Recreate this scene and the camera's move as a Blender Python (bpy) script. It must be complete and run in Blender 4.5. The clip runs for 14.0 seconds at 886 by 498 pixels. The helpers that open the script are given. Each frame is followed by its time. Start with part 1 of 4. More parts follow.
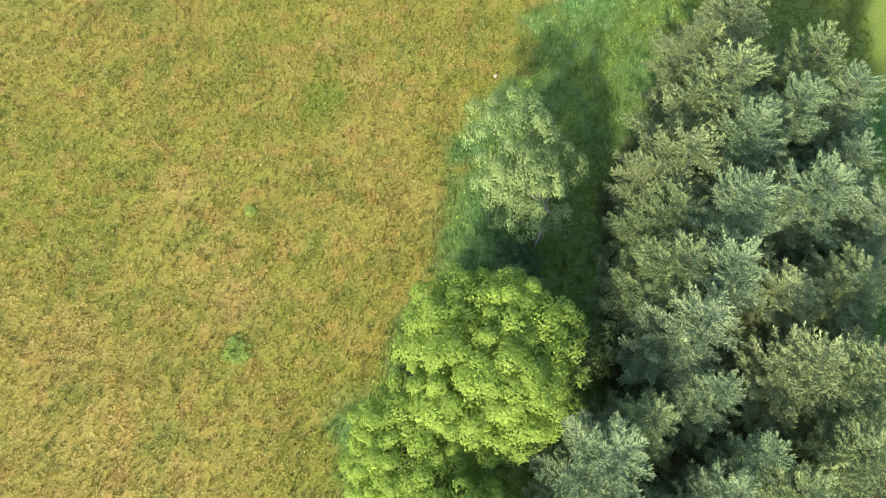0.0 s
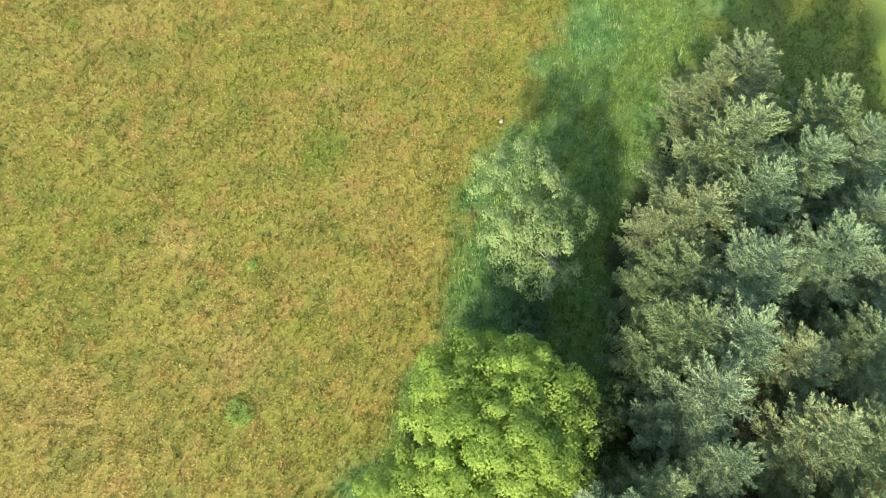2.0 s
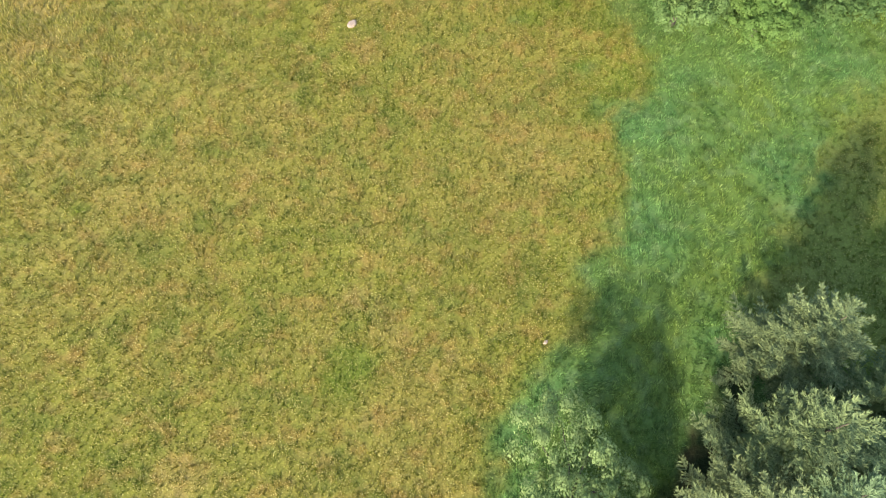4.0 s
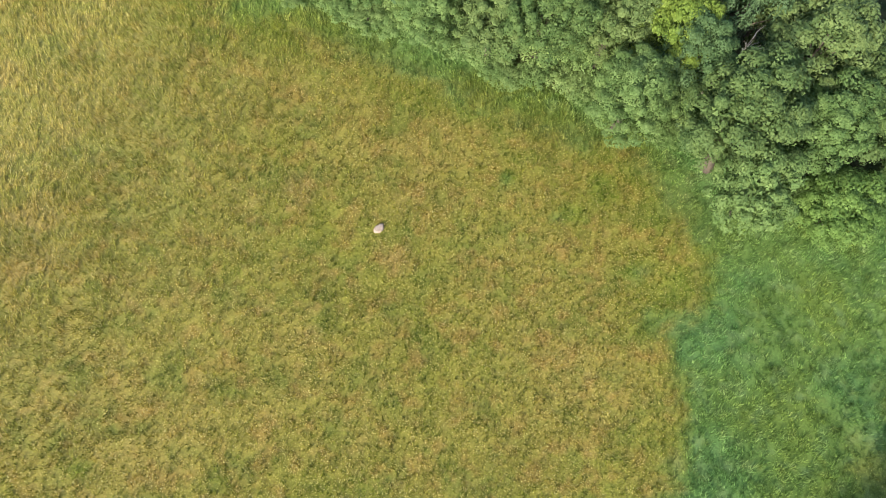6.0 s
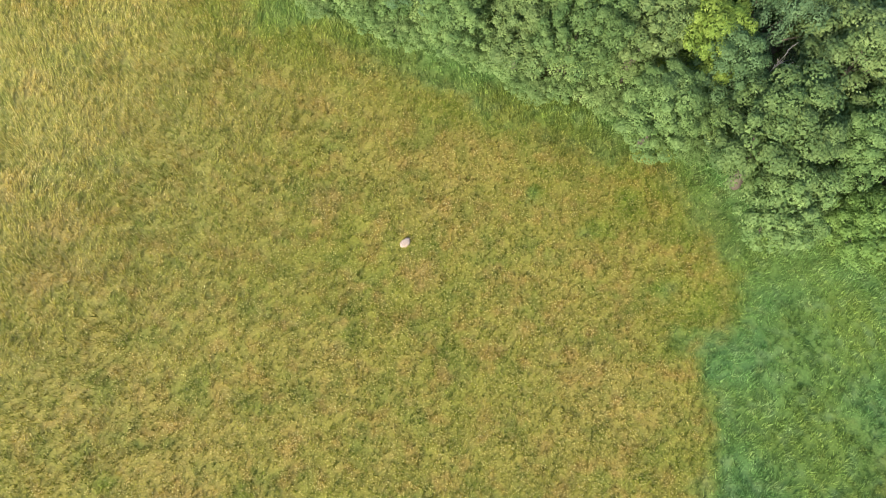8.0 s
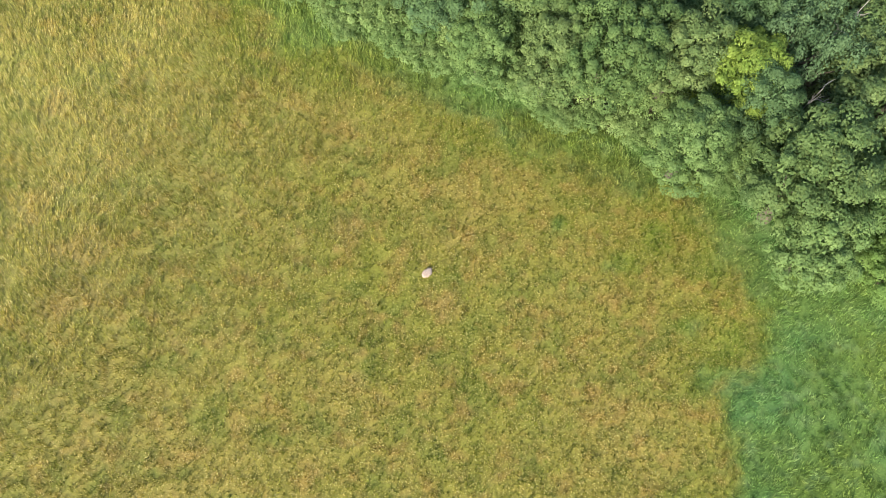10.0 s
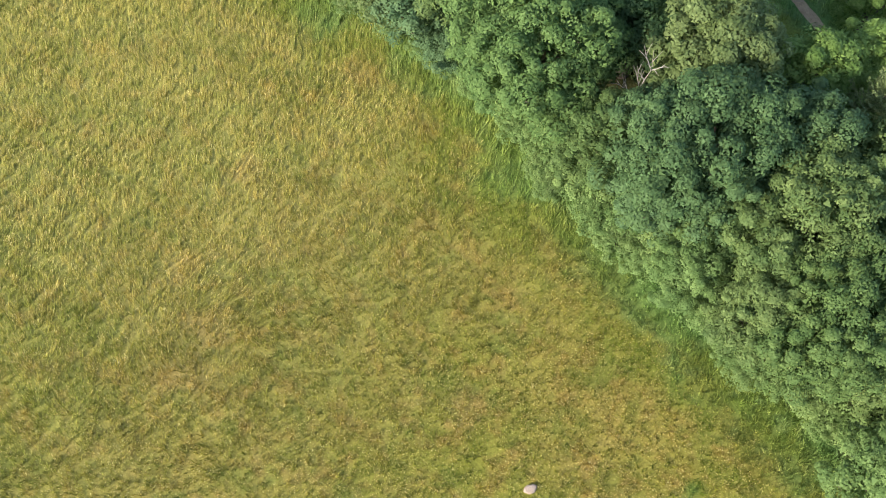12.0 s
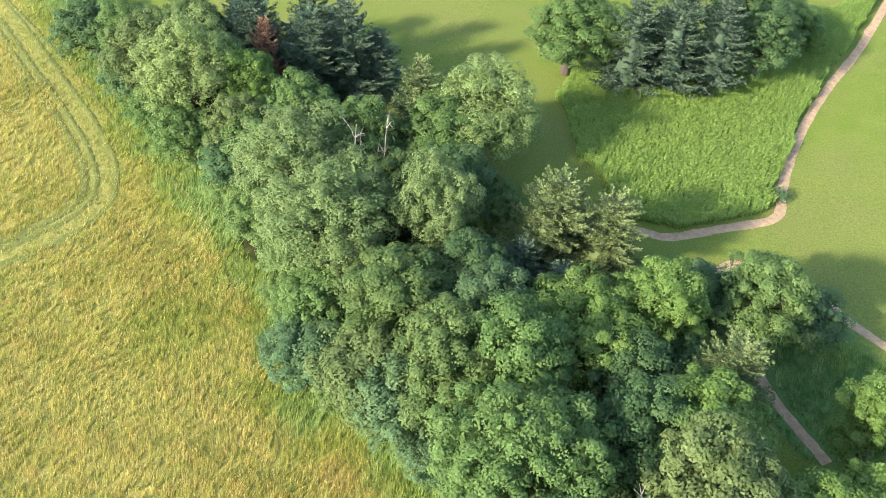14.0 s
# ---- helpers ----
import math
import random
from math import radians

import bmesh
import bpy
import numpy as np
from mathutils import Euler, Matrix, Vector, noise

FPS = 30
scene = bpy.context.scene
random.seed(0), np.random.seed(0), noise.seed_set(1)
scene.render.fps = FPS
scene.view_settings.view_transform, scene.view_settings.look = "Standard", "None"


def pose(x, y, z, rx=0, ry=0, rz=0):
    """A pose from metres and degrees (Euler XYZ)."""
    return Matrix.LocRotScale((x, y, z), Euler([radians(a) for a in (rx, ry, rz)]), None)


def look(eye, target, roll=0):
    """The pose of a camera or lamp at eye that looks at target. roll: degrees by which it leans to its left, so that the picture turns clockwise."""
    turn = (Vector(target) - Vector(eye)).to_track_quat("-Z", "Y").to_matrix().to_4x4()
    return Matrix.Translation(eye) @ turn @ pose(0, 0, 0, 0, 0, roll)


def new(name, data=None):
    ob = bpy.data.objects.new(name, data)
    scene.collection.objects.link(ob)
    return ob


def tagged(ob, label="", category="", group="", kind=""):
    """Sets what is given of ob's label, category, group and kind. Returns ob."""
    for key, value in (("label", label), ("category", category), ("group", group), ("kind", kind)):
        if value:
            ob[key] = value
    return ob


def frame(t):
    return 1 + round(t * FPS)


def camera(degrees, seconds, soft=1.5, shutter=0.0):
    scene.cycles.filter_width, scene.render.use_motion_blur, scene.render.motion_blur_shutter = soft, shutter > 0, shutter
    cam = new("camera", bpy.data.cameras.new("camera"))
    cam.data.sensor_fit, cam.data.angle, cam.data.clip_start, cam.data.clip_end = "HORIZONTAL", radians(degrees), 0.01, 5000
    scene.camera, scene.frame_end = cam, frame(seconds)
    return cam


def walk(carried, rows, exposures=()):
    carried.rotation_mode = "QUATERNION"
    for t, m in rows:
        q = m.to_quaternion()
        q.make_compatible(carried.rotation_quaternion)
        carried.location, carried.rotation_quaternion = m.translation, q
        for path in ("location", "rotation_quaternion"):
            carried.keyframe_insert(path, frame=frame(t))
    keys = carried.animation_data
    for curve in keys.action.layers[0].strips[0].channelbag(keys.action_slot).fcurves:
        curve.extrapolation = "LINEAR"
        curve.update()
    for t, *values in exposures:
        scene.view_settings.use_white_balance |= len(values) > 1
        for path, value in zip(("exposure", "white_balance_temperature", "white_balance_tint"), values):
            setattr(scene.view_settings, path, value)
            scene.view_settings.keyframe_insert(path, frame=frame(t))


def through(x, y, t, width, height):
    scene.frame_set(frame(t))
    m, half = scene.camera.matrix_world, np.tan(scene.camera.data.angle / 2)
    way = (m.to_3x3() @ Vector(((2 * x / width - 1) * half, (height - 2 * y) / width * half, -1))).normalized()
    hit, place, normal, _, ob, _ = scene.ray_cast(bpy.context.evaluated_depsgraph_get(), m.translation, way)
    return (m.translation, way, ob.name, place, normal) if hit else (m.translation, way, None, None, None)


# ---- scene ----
cam = camera(55.0, 14.0, soft=1.0)
PATH = [
    (0, (0.01, -0.005, 51.477), (0.166, 0.796, 49.651), 13.0),
    (0.5, (-0.059, 0.202, 51.579), (0.096, 1.001, 49.752), 12.9),
    (1, (-0.149, 0.709, 51.661), (0.007, 1.507, 49.833), 12.9),
    (1.5, (-0.32, 1.93, 51.77), (-0.163, 2.726, 49.942), 12.9),
    (2, (-0.545, 3.778, 51.788), (-0.386, 4.576, 49.961), 13.0),
    (2.5, (-0.753, 6.526, 51.783), (-0.592, 7.32, 49.954), 13.0),
    (2.8, (-0.944, 8.64, 51.814), (-0.78, 9.433, 49.985), 13.2),
    (3, (-1.084, 10.245, 51.793), (-0.919, 11.037, 49.964), 13.2),
    (3.2, (-1.228, 12.047, 51.837), (-1.062, 12.835, 50.006), 13.2),
    (5.3, (-4.337, 32.902, 52.128), (-4.339, 33.664, 50.279), 12.9),
    (5.5, (-4.714, 34.221, 52.15), (-4.656, 34.991, 50.305), 12.6),
    (6, (-5.731, 36.373, 52.107), (-5.62, 37.151, 50.268), 12.8),
    (6.5, (-6.541, 37.1, 52.002), (-6.422, 37.877, 50.163), 13.0),
    (7, (-7.015, 37.234, 51.932), (-6.896, 38.014, 50.094), 13.3),
    (7.5, (-7.263, 37.19, 51.866), (-7.149, 37.973, 50.03), 13.2),
    (10, (-7.933, 39.521, 52.024), (-7.868, 40.292, 50.18), 11.7),
    (10.5, (-8.134, 41.71, 52.034), (-8.073, 42.486, 50.192), 11.2),
    (10.8, (-8.128, 43.392, 52.08), (-8.072, 44.161, 50.235), 10.8),
    (10.9, (-8.223, 44.056, 52.042), (-8.393, 44.818, 50.201), -6.6),
    (11, (-8.285, 44.73, 52.026), (-8.522, 45.477, 50.186), -10.8),
    (11.2, (-8.055, 45.906, 51.851), (-8.392, 46.613, 50.011), -12.2),
    (11.5, (-8.838, 48.316, 51.928), (-9.251, 48.927, 50.069), -8.0),
    (12, (-9.632, 51.896, 51.937), (-9.967, 52.548, 50.076), 2.7),
    (12.5, (-10.467, 54.822, 51.947), (-10.759, 55.505, 50.09), 9.2),
    (13, (-11.12, 56.397, 51.997), (-11.424, 57.076, 50.14), 8.8),
    (13.2, (-11.367, 56.664, 51.993), (-11.748, 57.458, 50.197), 7.5),
    (13.3, (-11.48, 56.784, 51.956), (-11.911, 57.648, 50.204), 6.6),
    (13.4, (-11.603, 56.86, 51.977), (-12.095, 57.817, 50.291), 6.1),
    (13.5, (-11.707, 56.895, 51.972), (-12.259, 57.939, 50.358), 5.6),
    (14, (-12.16, 57.048, 51.982), (-12.828, 58.262, 50.54), 4.8),
]
EXPOSURE = [(0, 1.57), (3.2, 1.51), (5.5, 1.25), (6.6, 1.25), (7.7, 1.33), (10.0, 1.36), (10.8, 1.37), (12, 1.26), (13.2, 1.38), (14, 1.70)]
walk(cam, [(t, look(eye, target, roll)) for t, eye, target, roll in PATH], EXPOSURE)


# ---- world, sun, exposure ----
SUN_EL, SUN_AZ = 27.0, 207.0          # degrees; the azimuth is clockwise from +y
world = bpy.data.worlds.new("sky")
scene.world = world
world.use_nodes = True
wn = world.node_tree
wn.nodes.clear()
sky = wn.nodes.new("ShaderNodeTexSky")
sky.sky_type, sky.sun_disc = "NISHITA", False
sky.sun_elevation, sky.sun_rotation = radians(SUN_EL), radians(SUN_AZ)
back = wn.nodes.new("ShaderNodeBackground")
back.inputs["Strength"].default_value = 0.15
wout = wn.nodes.new("ShaderNodeOutputWorld")
wn.links.new(sky.outputs[0], back.inputs["Color"])
wn.links.new(back.outputs[0], wout.inputs["Surface"])

sun_data = bpy.data.lights.new("sun", "SUN")
sun_data.energy, sun_data.angle, sun_data.color = 3.55, radians(3.0), (1.0, 0.92, 0.78)
sun_ob = new("sun", sun_data)
sx, sy = math.sin(radians(SUN_AZ)), math.cos(radians(SUN_AZ))
ce, se = math.cos(radians(SUN_EL)), math.sin(radians(SUN_EL))
sun_ob.matrix_world = look((200 * sx * ce, 200 * sy * ce, 200 * se), (0, 0, 0))


# ---- materials ----
class Nodes:
    """A short way to wire a node material."""

    def __init__(self, name):
        self.mat = bpy.data.materials.new(name)
        self.mat.use_nodes = True
        self.t = self.mat.node_tree
        self.t.nodes.clear()
        self.out = self.t.nodes.new("ShaderNodeOutputMaterial")

    def n(self, kind, **sets):
        node = self.t.nodes.new("ShaderNode" + kind)
        for k, v in sets.items():
            node.inputs[k.replace("_", " ")].default_value = v
        return node

    def link(self, a, b):
        self.t.links.new(a, b)

    def mix(self, fac, a, b, how="MIX"):
        m = self.t.nodes.new("ShaderNodeMix")
        m.data_type, m.blend_type = "RGBA", how
        for sock, v in ((m.inputs["Factor"], fac), (m.inputs["A"], a), (m.inputs["B"], b)):
            if hasattr(v, "is_linked"):
                self.link(v, sock)
            elif isinstance(v, (int, float)):
                sock.default_value = v
            else:
                sock.default_value = (*v, 1)
        return m.outputs["Result"]

    def math(self, how, a, b=0.0):
        m = self.t.nodes.new("ShaderNodeMath")
        m.operation = how
        for sock, v in zip(m.inputs, (a, b)):
            if hasattr(v, "is_linked"):
                self.link(v, sock)
            else:
                sock.default_value = v
        return m.outputs[0]

    def span(self, v, lo, hi, to_lo=0.0, to_hi=1.0):
        m = self.t.nodes.new("ShaderNodeMapRange")
        self.link(v, m.inputs["Value"])
        m.inputs["From Min"].default_value, m.inputs["From Max"].default_value = lo, hi
        m.inputs["To Min"].default_value, m.inputs["To Max"].default_value = to_lo, to_hi
        return m.outputs[0]

    def noise(self, scale, detail=2.0, where=None, rough=0.5):
        nz = self.n("TexNoise", Scale=scale, Detail=detail, Roughness=rough)
        if where is not None:
            self.link(where, nz.inputs["Vector"])
        return nz.outputs["Fac"]

    def leafy(self, colour, through, rough=0.7, gloss=0.25):
        """Diffuse leaf with light passing through."""
        p = self.n("BsdfPrincipled", Roughness=rough)
        p.inputs["Specular IOR Level"].default_value = gloss
        self.link(colour, p.inputs["Base Color"])
        tr = self.n("BsdfTranslucent")
        self.link(colour, tr.inputs["Color"])
        ms = self.n("MixShader")
        ms.inputs[0].default_value = through
        self.link(p.outputs[0], ms.inputs[1])
        self.link(tr.outputs[0], ms.inputs[2])
        self.link(ms.outputs[0], self.out.inputs["Surface"])
        return p


def attr(k, name):
    a = k.t.nodes.new("ShaderNodeAttribute")
    a.attribute_name = name
    return a.outputs["Fac"]


def grass_colour(k):
    """Dry meadow, lush strip, mown lawn and wood floor, told apart by the attributes of the mesh."""
    where = k.n("NewGeometry").outputs["Position"]
    big = k.noise(0.055, 3.0, where, 0.55)
    mid = k.noise(0.36, 2.0, where, 0.55)
    mid2 = k.noise(0.8, 1.5, where, 0.5)
    meadow = k.mix(k.span(big, 0.38, 0.64), (0.325, 0.316, 0.062), (0.425, 0.34, 0.094))
    meadow = k.mix(k.span(mid, 0.48, 0.66, 0.0, 0.75), meadow, (0.238, 0.262, 0.057))
    meadow = k.mix(k.span(mid2, 0.55, 0.78, 0.0, 0.6), meadow, (0.44, 0.33, 0.115))
    meadow = k.mix(k.span(k.noise(0.6, 2.0, where, 0.55), 0.5, 0.68, 0.0, 0.45), meadow, (0.46, 0.265, 0.095))
    meadow = k.mix(attr(k, "pale"), meadow, (0.50, 0.46, 0.158))
    meadow = k.mix(attr(k, "fresh"), meadow, (0.215, 0.30, 0.045))
    meadow = k.mix(attr(k, "lane"), meadow, (0.40, 0.39, 0.13))
    meadow = k.mix(attr(k, "straw"), meadow, (0.54, 0.365, 0.145))
    lush = k.mix(k.span(mid, 0.35, 0.65), (0.115, 0.224, 0.07), (0.175, 0.31, 0.102))
    lush = k.mix(k.span(k.noise(0.11, 2.0, where, 0.5), 0.42, 0.6, 0.0, 0.85), lush, (0.185, 0.26, 0.055))
    lush = k.mix(k.span(mid2, 0.5, 0.72, 0.0, 0.6), lush, (0.225, 0.325, 0.135))
    lush = k.mix(k.span(k.noise(1.1, 3.0, where, 0.7), 0.54, 0.7, 0.0, 0.35), lush, (0.25, 0.29, 0.085))
    mown = k.mix(k.span(mid, 0.3, 0.7), (0.195, 0.27, 0.05), (0.24, 0.3, 0.066))
    mown = k.mix(k.span(big, 0.4, 0.6, 0.0, 0.7), mown, (0.255, 0.285, 0.085))
    mown = k.mix(k.span(k.noise(0.16, 3.0, where, 0.6), 0.5, 0.68, 0.0, 0.4), mown, (0.275, 0.275, 0.1))
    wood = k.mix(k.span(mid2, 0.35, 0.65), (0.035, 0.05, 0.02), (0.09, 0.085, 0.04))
    c = k.mix(attr(k, "lush"), meadow, lush)
    c = k.mix(attr(k, "mown"), c, mown)
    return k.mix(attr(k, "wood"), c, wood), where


def ground_material():
    k = Nodes("ground_turf")
    c, where = grass_colour(k)
    fine = k.noise(6.0, 3.0, where, 0.7)
    c = k.mix(1.0, c, k.mix(k.span(fine, 0.3, 0.7), (0.46, 0.47, 0.4), (0.84, 0.84, 0.74)), "MULTIPLY")
    p = k.n("BsdfPrincipled", Roughness=0.95)
    p.inputs["Specular IOR Level"].default_value = 0.1
    k.link(c, p.inputs["Base Color"])
    b = k.n("Bump", Strength=0.6, Distance=0.08)
    k.link(fine, b.inputs["Height"])
    k.link(b.outputs[0], p.inputs["Normal"])
    k.link(p.outputs[0], k.out.inputs["Surface"])
    return k.mat


def blade_material():
    k = Nodes("grass_blades")
    c, where = grass_colour(k)
    rnd = k.n("NewGeometry").outputs["Random Per Island"]
    leafy = k.mix(1.0, c, (0.52, 0.6, 0.38), "MULTIPLY")
    leafy = k.mix(attr(k, "pale"), leafy, c)
    seedy = k.mix(0.3, k.mix(1.0, c, (0.95, 0.88, 0.85), "MULTIPLY"), (0.50, 0.43, 0.22))
    c = k.mix(attr(k, "lush"), k.mix(attr(k, "head"), leafy, seedy), c)
    c = k.mix(1.0, c, k.mix(rnd, (0.62, 0.66, 0.6), (1.42, 1.36, 1.36)), "MULTIPLY")
    c = k.mix(1.0, c, k.mix(attr(k, "tint"), (0.5, 0.57, 0.48), (1.55, 1.48, 1.48)), "MULTIPLY")
    patch = k.noise(1.2, 1.5, where, 0.5)
    c = k.mix(1.0, c, k.mix(k.span(patch, 0.34, 0.66), (0.84, 0.9, 0.84), (1.16, 1.1, 1.12)), "MULTIPLY")
    c = k.mix(1.0, c, (0.58, 0.52, 0.32), "DARKEN")
    k.leafy(c, 0.42, 0.7, 0.2)
    return k.mat


def foliage(name, dark, light, through=0.3, vary=0.2, gloss=0.14, rough=0.65):
    k = Nodes(name)
    geo = k.n("NewGeometry")
    rnd = geo.outputs["Random Per Island"]
    tree = k.n("ObjectInfo").outputs["Random"]
    clump = k.noise(0.9, 2.0, geo.outputs["Position"], 0.6)
    c = k.mix(k.span(clump, 0.3, 0.7), dark, light)
    c = k.mix(1.0, c, k.mix(rnd, (0.8, 0.82, 0.8), (1.22, 1.18, 1.2)), "MULTIPLY")
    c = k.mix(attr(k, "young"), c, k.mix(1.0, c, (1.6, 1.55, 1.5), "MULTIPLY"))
    c = k.mix(1.0, c, k.mix(tree, (1 - vary, 1 - vary * 0.6, 1 - vary), (1 + vary, 1 + vary * 0.6, 1 + vary * 0.6)), "MULTIPLY")
    k.leafy(c, through, rough, gloss)
    return k.mat


def bark(name, dark, light, scale=3.0):
    k = Nodes(name)
    geo = k.n("NewGeometry")
    st = k.n("Mapping")
    st.inputs["Scale"].default_value = (1, 1, 0.25)
    k.link(geo.outputs["Position"], st.inputs["Vector"])
    nz = k.noise(scale, 4.0, st.outputs[0], 0.7)
    p = k.n("BsdfPrincipled", Roughness=0.9)
    k.link(k.mix(k.span(nz, 0.35, 0.65), dark, light), p.inputs["Base Color"])
    b = k.n("Bump", Strength=0.8, Distance=0.03)
    k.link(nz, b.inputs["Height"])
    k.link(b.outputs[0], p.inputs["Normal"])
    k.link(p.outputs[0], k.out.inputs["Surface"])
    return k.mat


def earthy(name, a, b, scale=2.0, fine=14.0):
    k = Nodes(name)
    where = k.n("NewGeometry").outputs["Position"]
    n1, n2 = k.noise(scale, 3.0, where, 0.6), k.noise(fine, 3.0, where, 0.7)
    c = k.mix(k.span(n1, 0.3, 0.7), a, b)
    c = k.mix(1.0, c, k.mix(k.span(n2, 0.3, 0.7), (0.7, 0.7, 0.7), (1.15, 1.15, 1.15)), "MULTIPLY")
    p = k.n("BsdfPrincipled", Roughness=0.95)
    p.inputs["Specular IOR Level"].default_value = 0.15
    k.link(c, p.inputs["Base Color"])
    bp = k.n("Bump", Strength=0.7, Distance=0.04)
    k.link(n2, bp.inputs["Height"])
    k.link(bp.outputs[0], p.inputs["Normal"])
    k.link(p.outputs[0], k.out.inputs["Surface"])
    return k.mat


GROUND, BLADES = ground_material(), blade_material()
LEAF = {
    "lime": foliage("leaf_lime", (0.215, 0.31, 0.055), (0.32, 0.43, 0.086), 0.52, 0.05),
    "oak": foliage("leaf_oak", (0.07, 0.12, 0.038), (0.136, 0.195, 0.064), 0.25, 0.15),
    "dark": foliage("leaf_dark", (0.05, 0.098, 0.038), (0.098, 0.162, 0.062), 0.22, 0.12),
    "mid": foliage("leaf_mid", (0.08, 0.144, 0.043), (0.15, 0.23, 0.074), 0.28, 0.15),
    "bright": foliage("leaf_bright", (0.11, 0.19, 0.045), (0.185, 0.28, 0.075), 0.35, 0.1),
    "yellow": foliage("leaf_yellow", (0.13, 0.205, 0.035), (0.22, 0.29, 0.055), 0.35, 0.05),
    "olive": foliage("leaf_olive", (0.088, 0.128, 0.042), (0.15, 0.2, 0.074), 0.25, 0.12),
    "pale": foliage("leaf_pale", (0.118, 0.175, 0.062), (0.2, 0.27, 0.104), 0.28, 0.1),
    "birch": foliage("leaf_birch", (0.15, 0.22, 0.075), (0.26, 0.34, 0.12), 0.32, 0.05),
    "weed": foliage("leaf_weed", (0.24, 0.36, 0.075), (0.34, 0.46, 0.11), 0.5, 0.05),
    "grey": foliage("leaf_grey", (0.055, 0.10, 0.042), (0.105, 0.165, 0.075), 0.22, 0.1),
    "teal": foliage("leaf_teal", (0.065, 0.125, 0.055), (0.12, 0.195, 0.085), 0.25, 0.1),
    "margin": foliage("leaf_margin", (0.15, 0.235, 0.075), (0.235, 0.33, 0.115), 0.36, 0.1),
}
NEEDLE = {
    "blue": foliage("needle_blue", (0.092, 0.138, 0.068), (0.165, 0.222, 0.106), 0.12, 0.14, 0.14, 0.7),
    "green": foliage("needle_green", (0.1, 0.136, 0.058), (0.175, 0.218, 0.09), 0.12, 0.14, 0.14, 0.7),
    "dark": foliage("needle_dark", (0.054, 0.088, 0.055), (0.1, 0.146, 0.092), 0.1, 0.12, 0.14, 0.7),
    "olive": foliage("needle_olive", (0.092, 0.128, 0.047), (0.162, 0.205, 0.082), 0.12, 0.1, 0.14, 0.7),
    "brown": foliage("needle_brown", (0.15, 0.08, 0.05), (0.27, 0.15, 0.09), 0.1, 0.05, 0.2, 0.8),
}
BARK = bark("bark_brown", (0.045, 0.036, 0.026), (0.12, 0.095, 0.07))
BARK_PALE = bark("bark_pale", (0.25, 0.23, 0.19), (0.62, 0.58, 0.52))
DEADWOOD = bark("bare_wood", (0.2, 0.185, 0.16), (0.36, 0.33, 0.29))
DIRT = earthy("trail_dirt", (0.36, 0.235, 0.14), (0.52, 0.37, 0.23))
RUT = earthy("rut_grass", (0.13, 0.155, 0.04), (0.2, 0.21, 0.062))
HERB = foliage("tall_herb", (0.23, 0.345, 0.08), (0.33, 0.45, 0.115), 0.42, 0.0)
WHITE_STONE = earthy("pale_stone", (0.39, 0.29, 0.215), (0.47, 0.36, 0.28), 6.0)


# ---- mesh helpers ----
def mesh_of(name, verts, faces, material=None, attrs=None, smooth=False):
    """A mesh from arrays: verts (n, 3), faces (m, k) of one corner count, or a list of such arrays."""
    me = bpy.data.meshes.new(name)
    groups = [np.asarray(f, dtype=np.int32) for f in (faces if isinstance(faces, list) else [faces])]
    groups = [f for f in groups if len(f)]
    verts = np.asarray(verts, dtype=np.float32)
    me.vertices.add(len(verts))
    me.vertices.foreach_set("co", verts.ravel())
    loops = np.concatenate([f.ravel() for f in groups])
    totals = np.concatenate([np.full(len(f), f.shape[1], dtype=np.int32) for f in groups])
    starts = np.concatenate([[0], np.cumsum(totals)[:-1]]).astype(np.int32)
    me.loops.add(len(loops))
    me.loops.foreach_set("vertex_index", loops)
    me.polygons.add(len(totals))
    me.polygons.foreach_set("loop_start", starts)
    if smooth:
        me.polygons.foreach_set("use_smooth", np.ones(len(totals), dtype=bool))
    for key, values in (attrs or {}).items():
        a = me.attributes.new(key, "FLOAT", "POINT")
        a.data.foreach_set("value", np.asarray(values, dtype=np.float32))
    me.update(calc_edges=True)
    if material:
        me.materials.append(material)
    return me


def part(name, me, parent, label=""):
    ob = new(name, me)
    ob.parent = parent
    if label:
        tagged(ob, label)
    return ob


def unit(v):
    return v / np.maximum(np.linalg.norm(v, axis=-1, keepdims=True), 1e-9)


